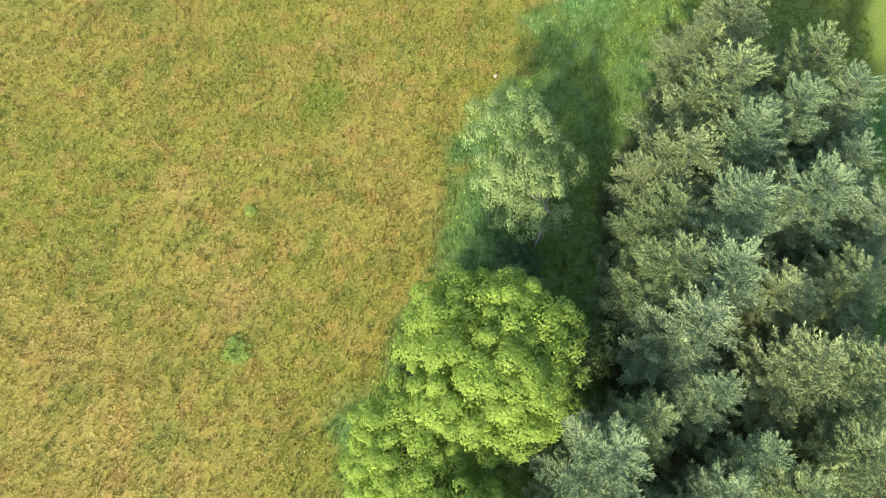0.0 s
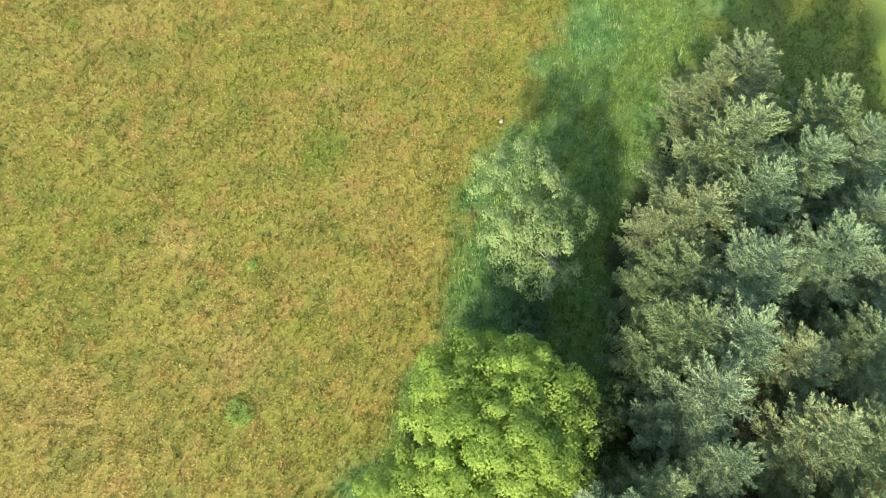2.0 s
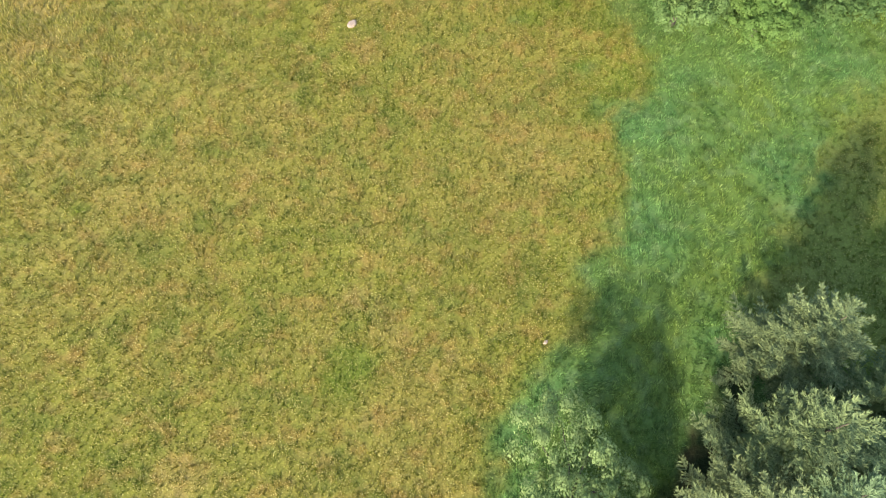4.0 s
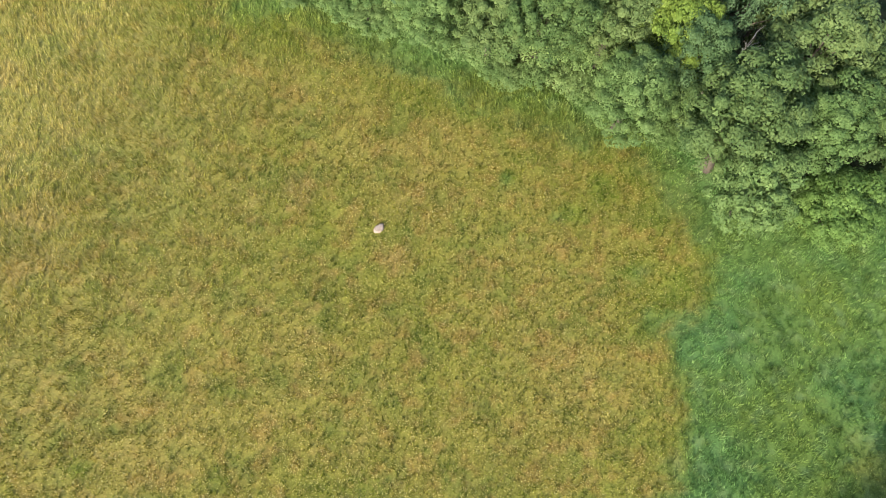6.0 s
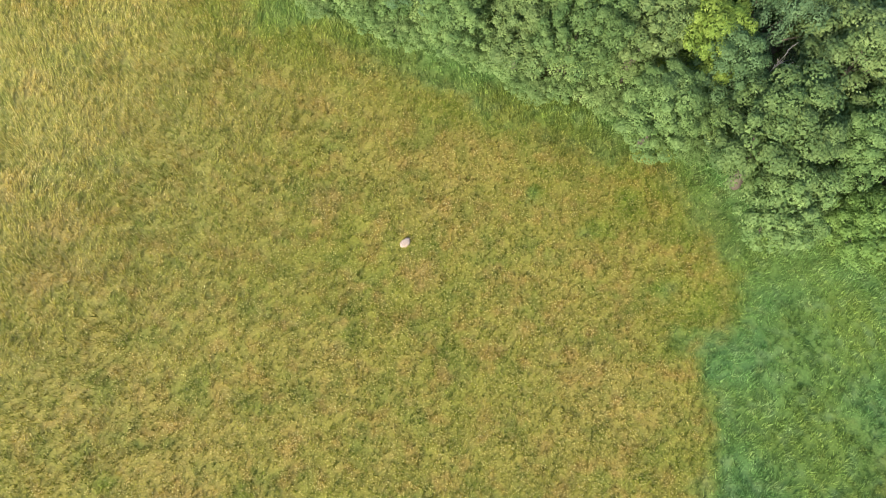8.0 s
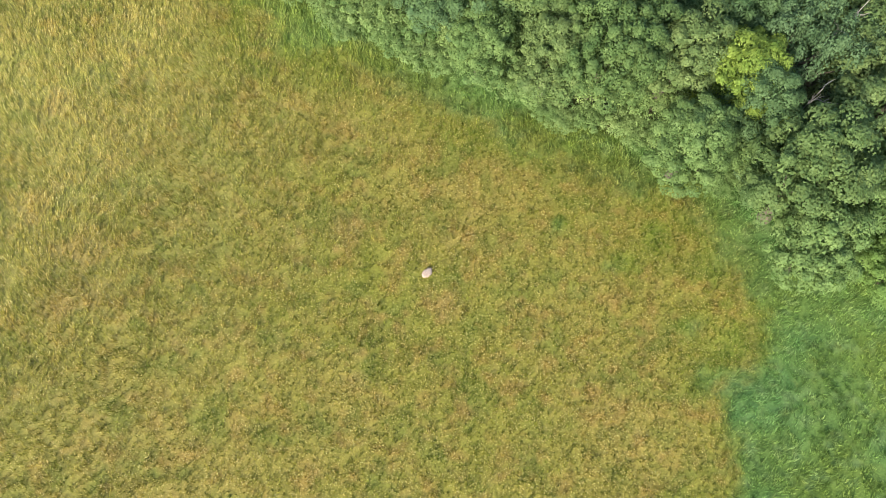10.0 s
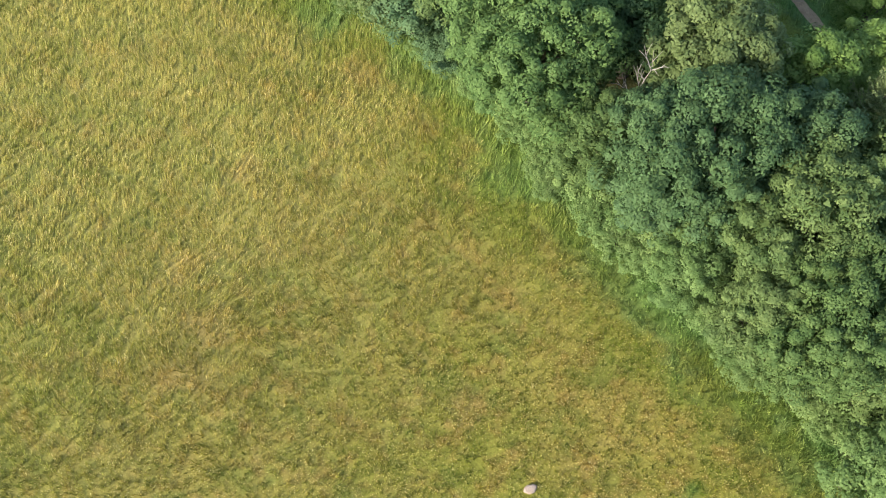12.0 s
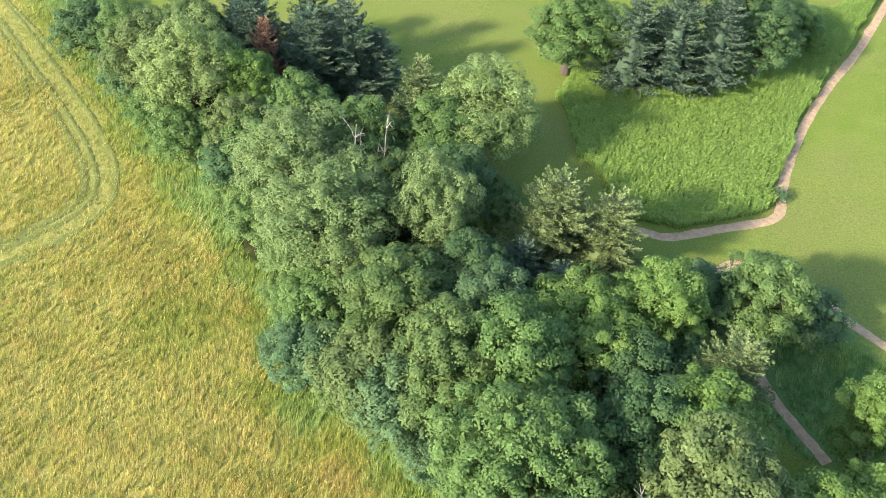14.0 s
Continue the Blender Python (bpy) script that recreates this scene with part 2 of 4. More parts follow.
class Soup:
    """Gathers pieces of vertices and faces into one mesh."""

    def __init__(self):
        self.v, self.f3, self.f4, self.n = [], [], [], 0

    def add(self, verts, tris=None, quads=None):
        if tris is not None:
            self.f3.append(np.asarray(tris) + self.n)
        if quads is not None:
            self.f4.append(np.asarray(quads) + self.n)
        self.v.append(np.asarray(verts, dtype=np.float64))
        self.n += len(verts)

    def tube(self, pts, radii, sides=6):
        """A tapered limb along points."""
        pts = np.asarray(pts, dtype=float)
        tang = unit(np.gradient(pts, axis=0))
        side = unit(np.cross(tang, np.array([0.31, 0.95, 0.05])))
        up = np.cross(tang, side)
        a = np.linspace(0, 2 * np.pi, sides, endpoint=False)
        ring = (np.cos(a)[None, :, None] * side[:, None] + np.sin(a)[None, :, None] * up[:, None]) * np.asarray(radii)[:, None, None]
        v = (pts[:, None] + ring).reshape(-1, 3)
        i = np.arange(len(pts) - 1)[:, None] * sides
        j = np.arange(sides)[None]
        jn = (j + 1) % sides
        quads = np.stack([i + j, i + jn, i + jn + sides, i + j + sides], -1).reshape(-1, 4)
        self.add(v, quads=quads)

    def mesh(self, name, material, smooth=False):
        faces = []
        if self.f3:
            faces.append(np.concatenate(self.f3))
        if self.f4:
            faces.append(np.concatenate(self.f4))
        return mesh_of(name, np.concatenate(self.v), faces, material, smooth=smooth)


def value_noise(x, y, size, seed):
    """Smooth noise from 0 to 1 on the plan, cells of the given size."""
    r = np.random.RandomState(seed).rand(256, 256)
    fx, fy = x / size, y / size
    ix, iy = np.floor(fx).astype(int), np.floor(fy).astype(int)
    tx, ty = fx - ix, fy - iy
    tx, ty = tx * tx * (3 - 2 * tx), ty * ty * (3 - 2 * ty)
    g = lambda a, b: r[a % 256, b % 256]
    return (g(ix, iy) * (1 - tx) + g(ix + 1, iy) * tx) * (1 - ty) + (g(ix, iy + 1) * (1 - tx) + g(ix + 1, iy + 1) * tx) * ty


def inside(px, py, poly):
    hit = np.zeros(px.shape, dtype=bool)
    for (x0, y0), (x1, y1) in zip(poly, poly[1:] + poly[:1]):
        if y0 == y1:
            continue
        cross = ((y0 > py) != (y1 > py)) & (px < (x1 - x0) * (py - y0) / (y1 - y0) + x0)
        hit ^= cross
    return hit


def distance(px, py, line):
    d = np.full(px.shape, 1e9)
    for (x0, y0), (x1, y1) in zip(line, line[1:]):
        dx, dy = x1 - x0, y1 - y0
        s = np.clip(((px - x0) * dx + (py - y0) * dy) / (dx * dx + dy * dy), 0, 1)
        d = np.minimum(d, np.hypot(px - x0 - s * dx, py - y0 - s * dy))
    return d


def smooth(v, lo, hi):
    s = np.clip((v - lo) / (hi - lo), 0, 1)
    return s * s * (3 - 2 * s)


# ---- the plan of the ground ----
EDGE = [(-2.5, -20), (-1.8, 6.8), (-1.2, 12.5), (0.7, 15.5), (2.3, 18.3), (4.4, 22), (4.8, 25.8), (5.1, 30.6), (7.5, 33.8), (9.6, 37.5),
        (11.4, 43.3), (12.5, 47), (12.6, 50), (12.9, 52.4), (13.0, 54.6), (14.7, 56.0), (14.6, 59.2), (13.5, 62.5), (11.7, 66), (9.4, 67.4),
        (5.5, 67.9), (2.3, 68.9), (-0.6, 70.2), (-4.6, 71.6), (-8.6, 72.8), (-14.4, 74.5), (-18.6, 76), (-21.4, 78), (-24.6, 79.2),
        (-28, 80.6), (-32.2, 81.4), (-36.2, 80.9), (-40.6, 83), (-45.3, 87.1), (-54.9, 91.3), (-67.8, 95.9), (-84.3, 102.3),
        (-93.7, 106.5), (-140, 122), (-900, 400)]
RIM = EDGE[14:26]
MEADOW = EDGE + [(-2500, 400), (-2500, -2500), (-2.5, -2500)]
WOOD = [(19, 65.5), (13.8, 68.6), (3, 71.8), (-7.5, 75.5), (-15.4, 78.2), (-24, 82), (-34, 83.3), (-45, 88.5), (-58, 95.4),
        (-69, 98.6), (-84, 104), (-80, 112), (-53, 116), (-37, 104), (-26, 108), (-22, 103), (-14, 102), (-9, 98), (-4, 93),
        (5, 95), (40, 92), (42, 69), (27, 66)]
GROVE = [(11, 4), (13.5, 12), (14.2, 22), (15.5, 30), (20, 36.5), (30, 33), (33, 20), (33, -12), (4, -12), (5, 2)]
FRESH = [(-4.5, 33.5, 3.0), (-8.2, 15.2, 0.8), (-8.4, 24.6, 0.5), (8, 64, 2.2), (6, 62, 1.5), (10.2, 58.4, 1.8), (1.5, 64.4, 1.0), (-48, 82, 5.0), (-22.8, 42.6, 0.7)]
STRAW = [(-0.4, 25.5, 0.5), (-13.1, 26.5, 2.0), (-8.5, 18.3, 2.2), (-18, 15.3, 2.2), (-2.1, 11.4, 1.5), (-30.2, 57.8, 1.6), (-28.2, 55, 1.5),
         (-12.3, 61.6, 1.6), (-5.6, 57.5, 1.5), (5.7, 59.2, 1.0), (-21.4, 68.4, 0.8), (-31.4, 78.8, 1.4), (-12.9, 73.4, 0.8), (-33.5, 68.5, 1.3),
         (-4.5, 38.4, 0.9), (-1.7, 36.2, 0.8), (-21, 27.8, 0.6), (-2.3, 37.2, 0.6), (2, 34.7, 0.5), (-28.8, 58.5, 1.8), (-33, 60.5, 1.6),
         (-30, 54, 1.5), (-11.9, 72.5, 1.1), (-10.4, 71.9, 0.8), (-30, 78.6, 1.2), (-21, 78.1, 0.8), (-24, 77.5, 1.0)]


LANE_LINE = [(-130, 114.6), (-94.6, 103.0), (-83.2, 98.8), (-73.0, 94.9), (-67.0, 91.9), (-64.0, 89.0), (-63.2, 85.7), (-63.9, 82.2), (-65.2, 78.9), (-71, 70)]
TRAMPLED = [(16.2, 56.4), (18.0, 54.4), (20.2, 52.2), (22.2, 50.4), (23.8, 48.8), (25.4, 47.4), (28.5, 44.6)]
TRAIL_ROUND = [(-24.5, 112.2), (-22.6, 112.9), (-20.6, 113.7), (-17.2, 117.4), (-13.7, 121.6), (-14.3, 125.8), (-15, 131), (-15.3, 138.6),
               (-15, 146.3), (-14.1, 155.3), (-13.7, 172)]
TRAIL_ACROSS = [(-3.0, 98.9), (-5.5, 100.5), (-7.6, 101.9), (-11, 105), (-15, 109.5), (-15.6, 112.6), (-13.6, 114.5), (-8.2, 114.4), (-5.0, 113.0),
                (-1.8, 112.1), (6, 110)]
BLUISH = [(10.8, 58.0, 1.5), (1.3, 64.0, 0.7), (5.0, 61.6, 0.8), (-11.1, 72.6, 0.7), (11.4, 54.6, 1.3)]


def tall_part(x, y):
    """Where the meadow grass stands tallest and palest: its far corner."""
    return smooth(0.55 * (y - 58) - (x + 8), -4, 38)


def plan(x, y):
    """How much of each ground cover there is at places of the plan."""
    wob = (value_noise(x, y, 2.2, 3) - 0.5) * 2.2 + (value_noise(x, y, 0.7, 4) - 0.5) * 0.9
    d = distance(x, y, EDGE)
    out = np.where(inside(x, y, MEADOW), -d, d)
    beyond = smooth(out + 1.1 * wob, -1.3, 1.4)
    north = smooth(y + 0.25 * x + wob, 74, 78) * smooth(out, 3.5, 6.0)
    east = smooth(x + wob * 1.5 - 0.5 * (y - 46), 24, 28) * smooth(-y, -64, -56) * smooth(y, 36, 41)
    clearing = smooth(-np.hypot((x + 4.5) / 6.5, (y - 105) / 7.5) - wob * 0.08, -1.05, -0.85)
    mown = np.maximum(north * (1 - clearing), 0.95 * east) * beyond
    fringe = np.exp(-((out - 0.9) / 1.4) ** 2) * smooth(y, 58, 64)
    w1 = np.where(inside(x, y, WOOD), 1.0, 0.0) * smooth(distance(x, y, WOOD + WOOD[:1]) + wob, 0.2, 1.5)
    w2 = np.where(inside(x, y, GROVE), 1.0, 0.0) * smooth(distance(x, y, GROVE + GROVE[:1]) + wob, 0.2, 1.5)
    fresh, straw = np.zeros_like(x), np.zeros_like(x)
    for cx, cy, r in FRESH:
        fresh = np.maximum(fresh, (0.6 if r < 4 else 0.45) * smooth(-np.hypot(x - cx, y - cy) - wob * 0.4 * min(r, 2), -r, -0.3 * r))
    for cx, cy, r in STRAW:
        straw = np.maximum(straw, 0.4 * smooth(-np.hypot(x - cx, y - cy) - wob * 0.5 * min(r, 1), -r, -0.2 * r))
    fresh = np.maximum(fresh, 0.5 * fringe)
    fresh = np.maximum(fresh, (0.25 + 0.3 * smooth(y, 40, 56)) * smooth(out, -5, -0.5) * smooth(value_noise(x, y, 2.6, 8), 0.2, 0.8))
    straw = np.maximum(straw, 0.3 * smooth(-distance(x, y, RIM) + 0.3 * wob, -0.9, -0.1) * smooth(value_noise(x, y, 3.1, 9), 0.1, 0.5))
    for cx, cy, r in BLUISH:
        beyond = np.maximum(beyond, 0.6 * smooth(-np.hypot(x - cx, y - cy) - wob * 0.4 * r, -r, -0.3 * r))
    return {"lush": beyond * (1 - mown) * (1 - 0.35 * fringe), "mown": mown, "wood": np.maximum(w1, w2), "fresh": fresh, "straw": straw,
            "pale": 0.55 * tall_part(x, y) * (0.55 + 0.45 * smooth(value_noise(x, y, 3.0, 13), 0.1, 0.8)), "lane": 0.75 * smooth(-distance(x, y, LANE_LINE) - 0.8 * wob, -2.3, -0.8)}


def height(x, y):
    """Gentle unevenness of the ground."""
    near = np.exp(-((x + 10) ** 2 + (y - 70) ** 2) / 40000.0)
    return near * ((value_noise(x, y, 9, 11) - 0.5) * 0.16 + (value_noise(x, y, 2.1, 12) - 0.5) * 0.06)


def make_ground():
    far = np.array([100, 220, 500, 1100, 2400.0])
    xs = np.concatenate([-105 - far[::-1], np.arange(-105, 46, 0.7), 46 + far])
    ys = np.concatenate([-12 - far[::-1], np.arange(-12, 176, 0.7), 176 + far])
    gx, gy = np.meshgrid(xs, ys)
    x, y = gx.ravel(), gy.ravel()
    z = height(x, y)
    nx = len(xs)
    i = (np.arange(len(ys) - 1)[:, None] * nx + np.arange(nx - 1)[None]).ravel()
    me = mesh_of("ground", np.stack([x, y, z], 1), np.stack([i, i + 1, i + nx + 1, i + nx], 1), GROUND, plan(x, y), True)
    tagged(new("ground", me), "dry golden meadow with lush green margin and mown lawn", "ground", kind="structure")


make_ground()


# ---- grass ----
def tufts(name, label, box, per_m2, each, spread, tall, wide, lean, keep, seed, comb=0.0, heads=0.35):
    """Grass in tufts: blades that lean out of each tuft or along the wind, some of them stems with a seed head."""
    rs = np.random.RandomState(seed)
    x0, y0, x1, y1 = box
    m = int((x1 - x0) * (y1 - y0) * per_m2)
    tx, ty = rs.uniform(x0, x1, m), rs.uniform(y0, y1, m)
    p = plan(tx, ty)
    ok = rs.rand(m) < keep(tx, ty, p)
    tx, ty = tx[ok], ty[ok]
    m = len(tx)
    size = np.clip(rs.normal(1, 0.25, m), 0.5, 1.6) * (0.85 + 0.3 * value_noise(tx, ty, 1.3, seed + 2)) * (1 + 0.6 * tall_part(tx, ty))
    far = tall_part(tx, ty)
    tint = np.clip(rs.normal(0.5, 0.24, m) * (1 - 0.6 * far) + 0.36 * far + 0.12 * (value_noise(tx, ty, 0.5, seed + 4) - 0.5), 0, 1)
    tint = tint + (0.5 - tint) * 0.6 * p["mown"][ok]
    wind = (value_noise(tx, ty, 5.0, seed + 3) * 5.0 + value_noise(tx, ty, 1.3, seed + 7) * 3.0 - 1.6) * (1 - far)
    wind += far * (1.2 + 1.0 * value_noise(tx, ty, 4.0, seed + 8) + 0.5 * value_noise(tx, ty, 1.2, seed + 9))
    rep_ = lambda a: np.repeat(a, each)
    p = {k: rep_(v[ok]) for k, v in p.items()}
    n = m * each
    a, r = rs.uniform(0, 2 * np.pi, n), spread * np.sqrt(rs.rand(n))
    x, y = rep_(tx) + np.cos(a) * r, rep_(ty) + np.sin(a) * r
    h = rs.uniform(tall[0], tall[1], n) * rep_(size) * (1 - 0.6 * p["lane"])
    far = rep_(far)
    comb = comb + (0.8 - comb) * far
    w = wide * rs.uniform(0.6, 1.3, n) * (1 - 0.2 * far)
    out = a + rs.normal(0, 0.7, n)
    bend = h * (lean + 0.35 * far) * rs.uniform(0.4, 1.4, n)
    dx = bend * ((1 - comb) * np.cos(out) + comb * np.cos(rep_(wind)))
    dy = bend * ((1 - comb) * np.sin(out) + comb * np.sin(rep_(wind)))
    z = height(x, y) - 0.03
    turn = np.arctan2(dy, dx) + np.pi / 2 + rs.normal(0, 0.5, n)
    c, s = np.cos(turn) * w * 0.5, np.sin(turn) * w * 0.5
    head = rs.rand(n) < heads * (1 - p["lush"]) * (1 - 0.6 * p["fresh"]) * (0.5 + rep_(tint)) * (1 - 0.5 * far)
    p["head"], p["tint"] = head.astype(float), rep_(tint)
    v = np.empty((n, 3, 3))
    v[:, 0] = np.stack([x - c, y - s, z], 1)
    v[:, 1] = np.stack([x + c, y + s, z], 1)
    v[:, 2] = np.stack([x + dx, y + dy, z + h], 1)
    # a seed head nods over at the top of its stem
    up = np.where(head)[0]
    nod = unit(np.stack([dx, dy], 1) + rs.normal(0, 0.04, (n, 2))) * (0.07 + 0.05 * rs.rand(n))[:, None]
    v[up, 0] = np.stack([x + dx - c, y + dy - s, z + h * 1.02], 1)[up]
    v[up, 1] = np.stack([x + dx + c, y + dy + s, z + h * 1.05], 1)[up]
    v[up, 2] = np.stack([x + dx + nod[:, 0], y + dy + nod[:, 1], z + h * 1.02 - 0.01], 1)[up]
    # in the tall part the whole upper stem carries seed
    stem = up[rs.rand(len(up)) < 0.75 * tall_part(x[up], y[up])]
    v[stem, 2] = np.stack([x + dx * 0.5, y + dy * 0.5, z + h * 0.55], 1)[stem]
    me = mesh_of(name, v.reshape(-1, 3), np.arange(n * 3).reshape(-1, 3), BLADES, {k: np.repeat(q, 3) for k, q in p.items()})
    tagged(new(name, me), label, "grass", kind="stuff")


tufts("meadow_grass", "tall dry golden meadow grass with seed heads", (-70, 3, 18, 92), 29, 6, 0.07, (0.12, 0.27), 0.055, 0.8,
      lambda x, y, p: (1 - p["lush"]) * (1 - p["mown"]) * (1 - p["wood"]) * smooth(x + 0.45 * np.minimum(y - 60, 0), -70, -42) * (np.hypot(x + 6.98, y - 59.4) > 0.45), 21, 0.2, 0.4)
tufts("meadow_grass", "dry golden meadow grass beside the wheel tracks", (-100, 30, -42, 106), 14, 6, 0.12, (0.12, 0.24), 0.07, 0.9,
      lambda x, y, p: (1 - p["lush"]) * (1 - p["wood"]) * (y > 42 - 0.75 * (x + 42)) * (1 - smooth(x + 0.45 * np.minimum(y - 60, 0), -70, -42)), 31, 0.4, 0.12)
tufts("meadow_grass", "dry golden meadow grass before the walk", (-112, -42, 14, 44), 1.6, 6, 0.25, (0.2, 0.35), 0.13, 0.6,
      lambda x, y, p: (1 - p["lush"]) * (1 - p["wood"]) * smooth(y, -42, -20) * smooth(x, -112, -80) * ((y < 3) | (x < -46)), 61)
tufts("lush_grass", "long bent lush green grass along the trees", (-6, 3, 38, 72), 16, 9, 0.11, (0.16, 0.31), 0.055, 1.0,
      lambda x, y, p: (p["lush"] * (1 - p["wood"]) * (1 - p["mown"]) + 1.0 * p["mown"] * (y < 66)) * (distance(x, y, TRAMPLED) > 0.14), 41, 0.4)
tufts("lush_grass", "tall green grass margin along the wood", (-100, 66, 14, 110), 12, 8, 0.13, (0.16, 0.34), 0.07, 1.0,
      lambda x, y, p: p["lush"] * (1 - 0.8 * p["wood"]) * (1 - p["mown"]) * (distance(x, y, TRAIL_ACROSS) > 0.75), 51, 0.45)


# ---- trail, ruts, tall herbs ----
def spline(points, step):
    pts = np.array(points, dtype=float)
    ext = np.vstack([2 * pts[0] - pts[1], pts, 2 * pts[-1] - pts[-2]])
    out = []
    for i in range(1, len(ext) - 2):
        a, b, c, d = ext[i - 1:i + 3]
        n = max(2, int(np.linalg.norm(c - b) / step))
        for s in np.linspace(0, 1, n, endpoint=False):
            out.append(0.5 * (2 * b + (c - a) * s + (2 * a - 5 * b + 4 * c - d) * s ** 2 + (3 * b - a - 3 * c + d) * s ** 3))
    out.append(ext[-2])
    return np.array(out)


def ribbon(name, label, category, points, width, material, lift, seed, rough=0.12):
    rs = np.random.RandomState(seed)
    line = spline(points, 0.35)
    tang = unit(np.gradient(line, axis=0))
    side = np.stack([-tang[:, 1], tang[:, 0]], 1)
    n = len(line)
    cols = np.linspace(-0.5, 0.5, 5)
    wob = np.convolve(rs.normal(0, 1, n + 4), np.ones(5) / 5, "valid") * rough
    wob2 = np.convolve(rs.normal(0, 1, n + 4), np.ones(5) / 5, "valid") * rough
    verts = []
    for c in cols:
        w = width * c + np.where(c < 0, -np.abs(wob), np.abs(wob2)) * abs(c) * 2
        q = line + side * w[:, None]
        verts.append(np.column_stack([q, height(q[:, 0], q[:, 1]) + lift * (1 - (2 * abs(c)) ** 2 * 0.8)]))
    v = np.stack(verts, 1).reshape(-1, 3)
    i = (np.arange(n - 1)[:, None] * 5 + np.arange(4)[None]).ravel()
    me = mesh_of(name, v, np.stack([i, i + 1, i + 6, i + 5], 1), material, smooth=True)
    return tagged(new(name, me), label, category, kind="structure")


ribbon("trail", "bare brown dirt footpath round the herb patch", "trail", TRAIL_ROUND, 0.88, DIRT, 0.05, 1)
ribbon("trail", "bare brown dirt footpath across the lawn", "trail", TRAIL_ACROSS, 0.8, DIRT, 0.05, 2)
lane = spline(LANE_LINE, 2.0)
lane_side = unit(np.gradient(lane, axis=0))[:, ::-1] * np.array([-1, 1])
for off, seed in ((1.0, 4), (-0.8, 5), (-1.7, 8)):
    ribbon("wheel_rut", "dark wheel rut pressed into meadow grass", "track", [tuple(q) for q in lane + lane_side * off], 0.5, RUT, 0.085, seed, 0.3)
ribbon("wheel_rut", "dark wheel rut looping off the lane", "track", [(-100, 103.6), (-91.5, 100.2), (-83.9, 96.9), (-80, 94), (-80.5, 91)], 0.45, RUT, 0.08, 6, 0.3)
ribbon("wheel_rut", "dark wheel rut along the meadow margin", "track", [(-100, 106), (-88.3, 102.6), (-77.6, 99.2), (-66.5, 95.3), (-58.5, 93.4), (-52, 90.2)], 0.4, RUT, 0.08, 7, 0.3)


def herb_patch():
    rs = np.random.RandomState(77)
    poly = [(-38.4, 126.2), (-33.8, 120.4), (-28.3, 116.3), (-23.9, 114.0), (-20.8, 114.6), (-17.4, 118.2), (-14.5, 122.2), (-15.2, 127), (-16, 138.6),
            (-15.6, 152), (-14.8, 171), (-20, 160), (-22.5, 147), (-29, 138), (-34, 134), (-39, 131)]
    n = 64000
    x, y = rs.uniform(-40, -13, n), rs.uniform(113, 171, n)
    wob = (value_noise(x, y, 1.2, 5) - 0.5) * 0.8
    ok = inside(x + wob, y + wob, poly)
    x, y = x[ok], y[ok]
    n = len(x)
    z = height(x, y)
    h = rs.uniform(0.7, 1.15, n) * (0.8 + 0.4 * value_noise(x, y, 3, 6))
    v, f = [], []
    for k in range(5):
        a = rs.uniform(0, 2 * np.pi, n)
        base = np.stack([x, y, z + h * (0.3 + 0.15 * k)], 1)
        out = np.stack([np.cos(a), np.sin(a), rs.uniform(-0.1, 0.6, n)], 1) * rs.uniform(0.13, 0.26, n)[:, None]
        side = np.stack([-np.sin(a), np.cos(a), np.zeros(n)], 1) * 0.06
        v.append(np.stack([base + side - out * 0.15, base + out, base - side - out * 0.15], 1))
    stem = np.stack([np.stack([x - 0.03, y, z], 1), np.stack([x + 0.03, y, z], 1), np.stack([x, y, z + h], 1)], 1)
    v = np.concatenate(v + [stem]).reshape(-1, 3)
    me = mesh_of("tall_herbs", v, np.arange(len(v)).reshape(-1, 3), HERB)
    tagged(new("tall_herbs", me), "dense patch of tall yellow-green leafy herbs", "herbs", kind="stuff")


herb_patch()


# ---- trees ----
def sphere_dirs(n, rs):
    i = np.arange(n) + 0.5
    z = 1 - 2 * i / n
    a = i * 2.399963 + rs.uniform(0, 6.28)
    r = np.sqrt(1 - z * z)
    return unit(np.stack([r * np.cos(a), r * np.sin(a), z], 1) + rs.normal(0, 0.12, (n, 3)))


def leaf_tris(pos, normal, size, rs, slim=0.75):
    """Leaf sprays at places, facing along normals."""
    n = len(pos)
    u = unit(np.cross(normal, rs.normal(0, 1, (n, 3))))
    w = np.cross(normal, u)
    ln = size * rs.uniform(0.65, 1.35, n)[:, None]
    tip = pos + u * ln * 0.6
    a = pos - u * ln * 0.4 + w * ln * 0.5 * slim
    b = pos - u * ln * 0.4 - w * ln * 0.5 * slim
    return np.stack([tip, a, b], 1).reshape(-1, 3)


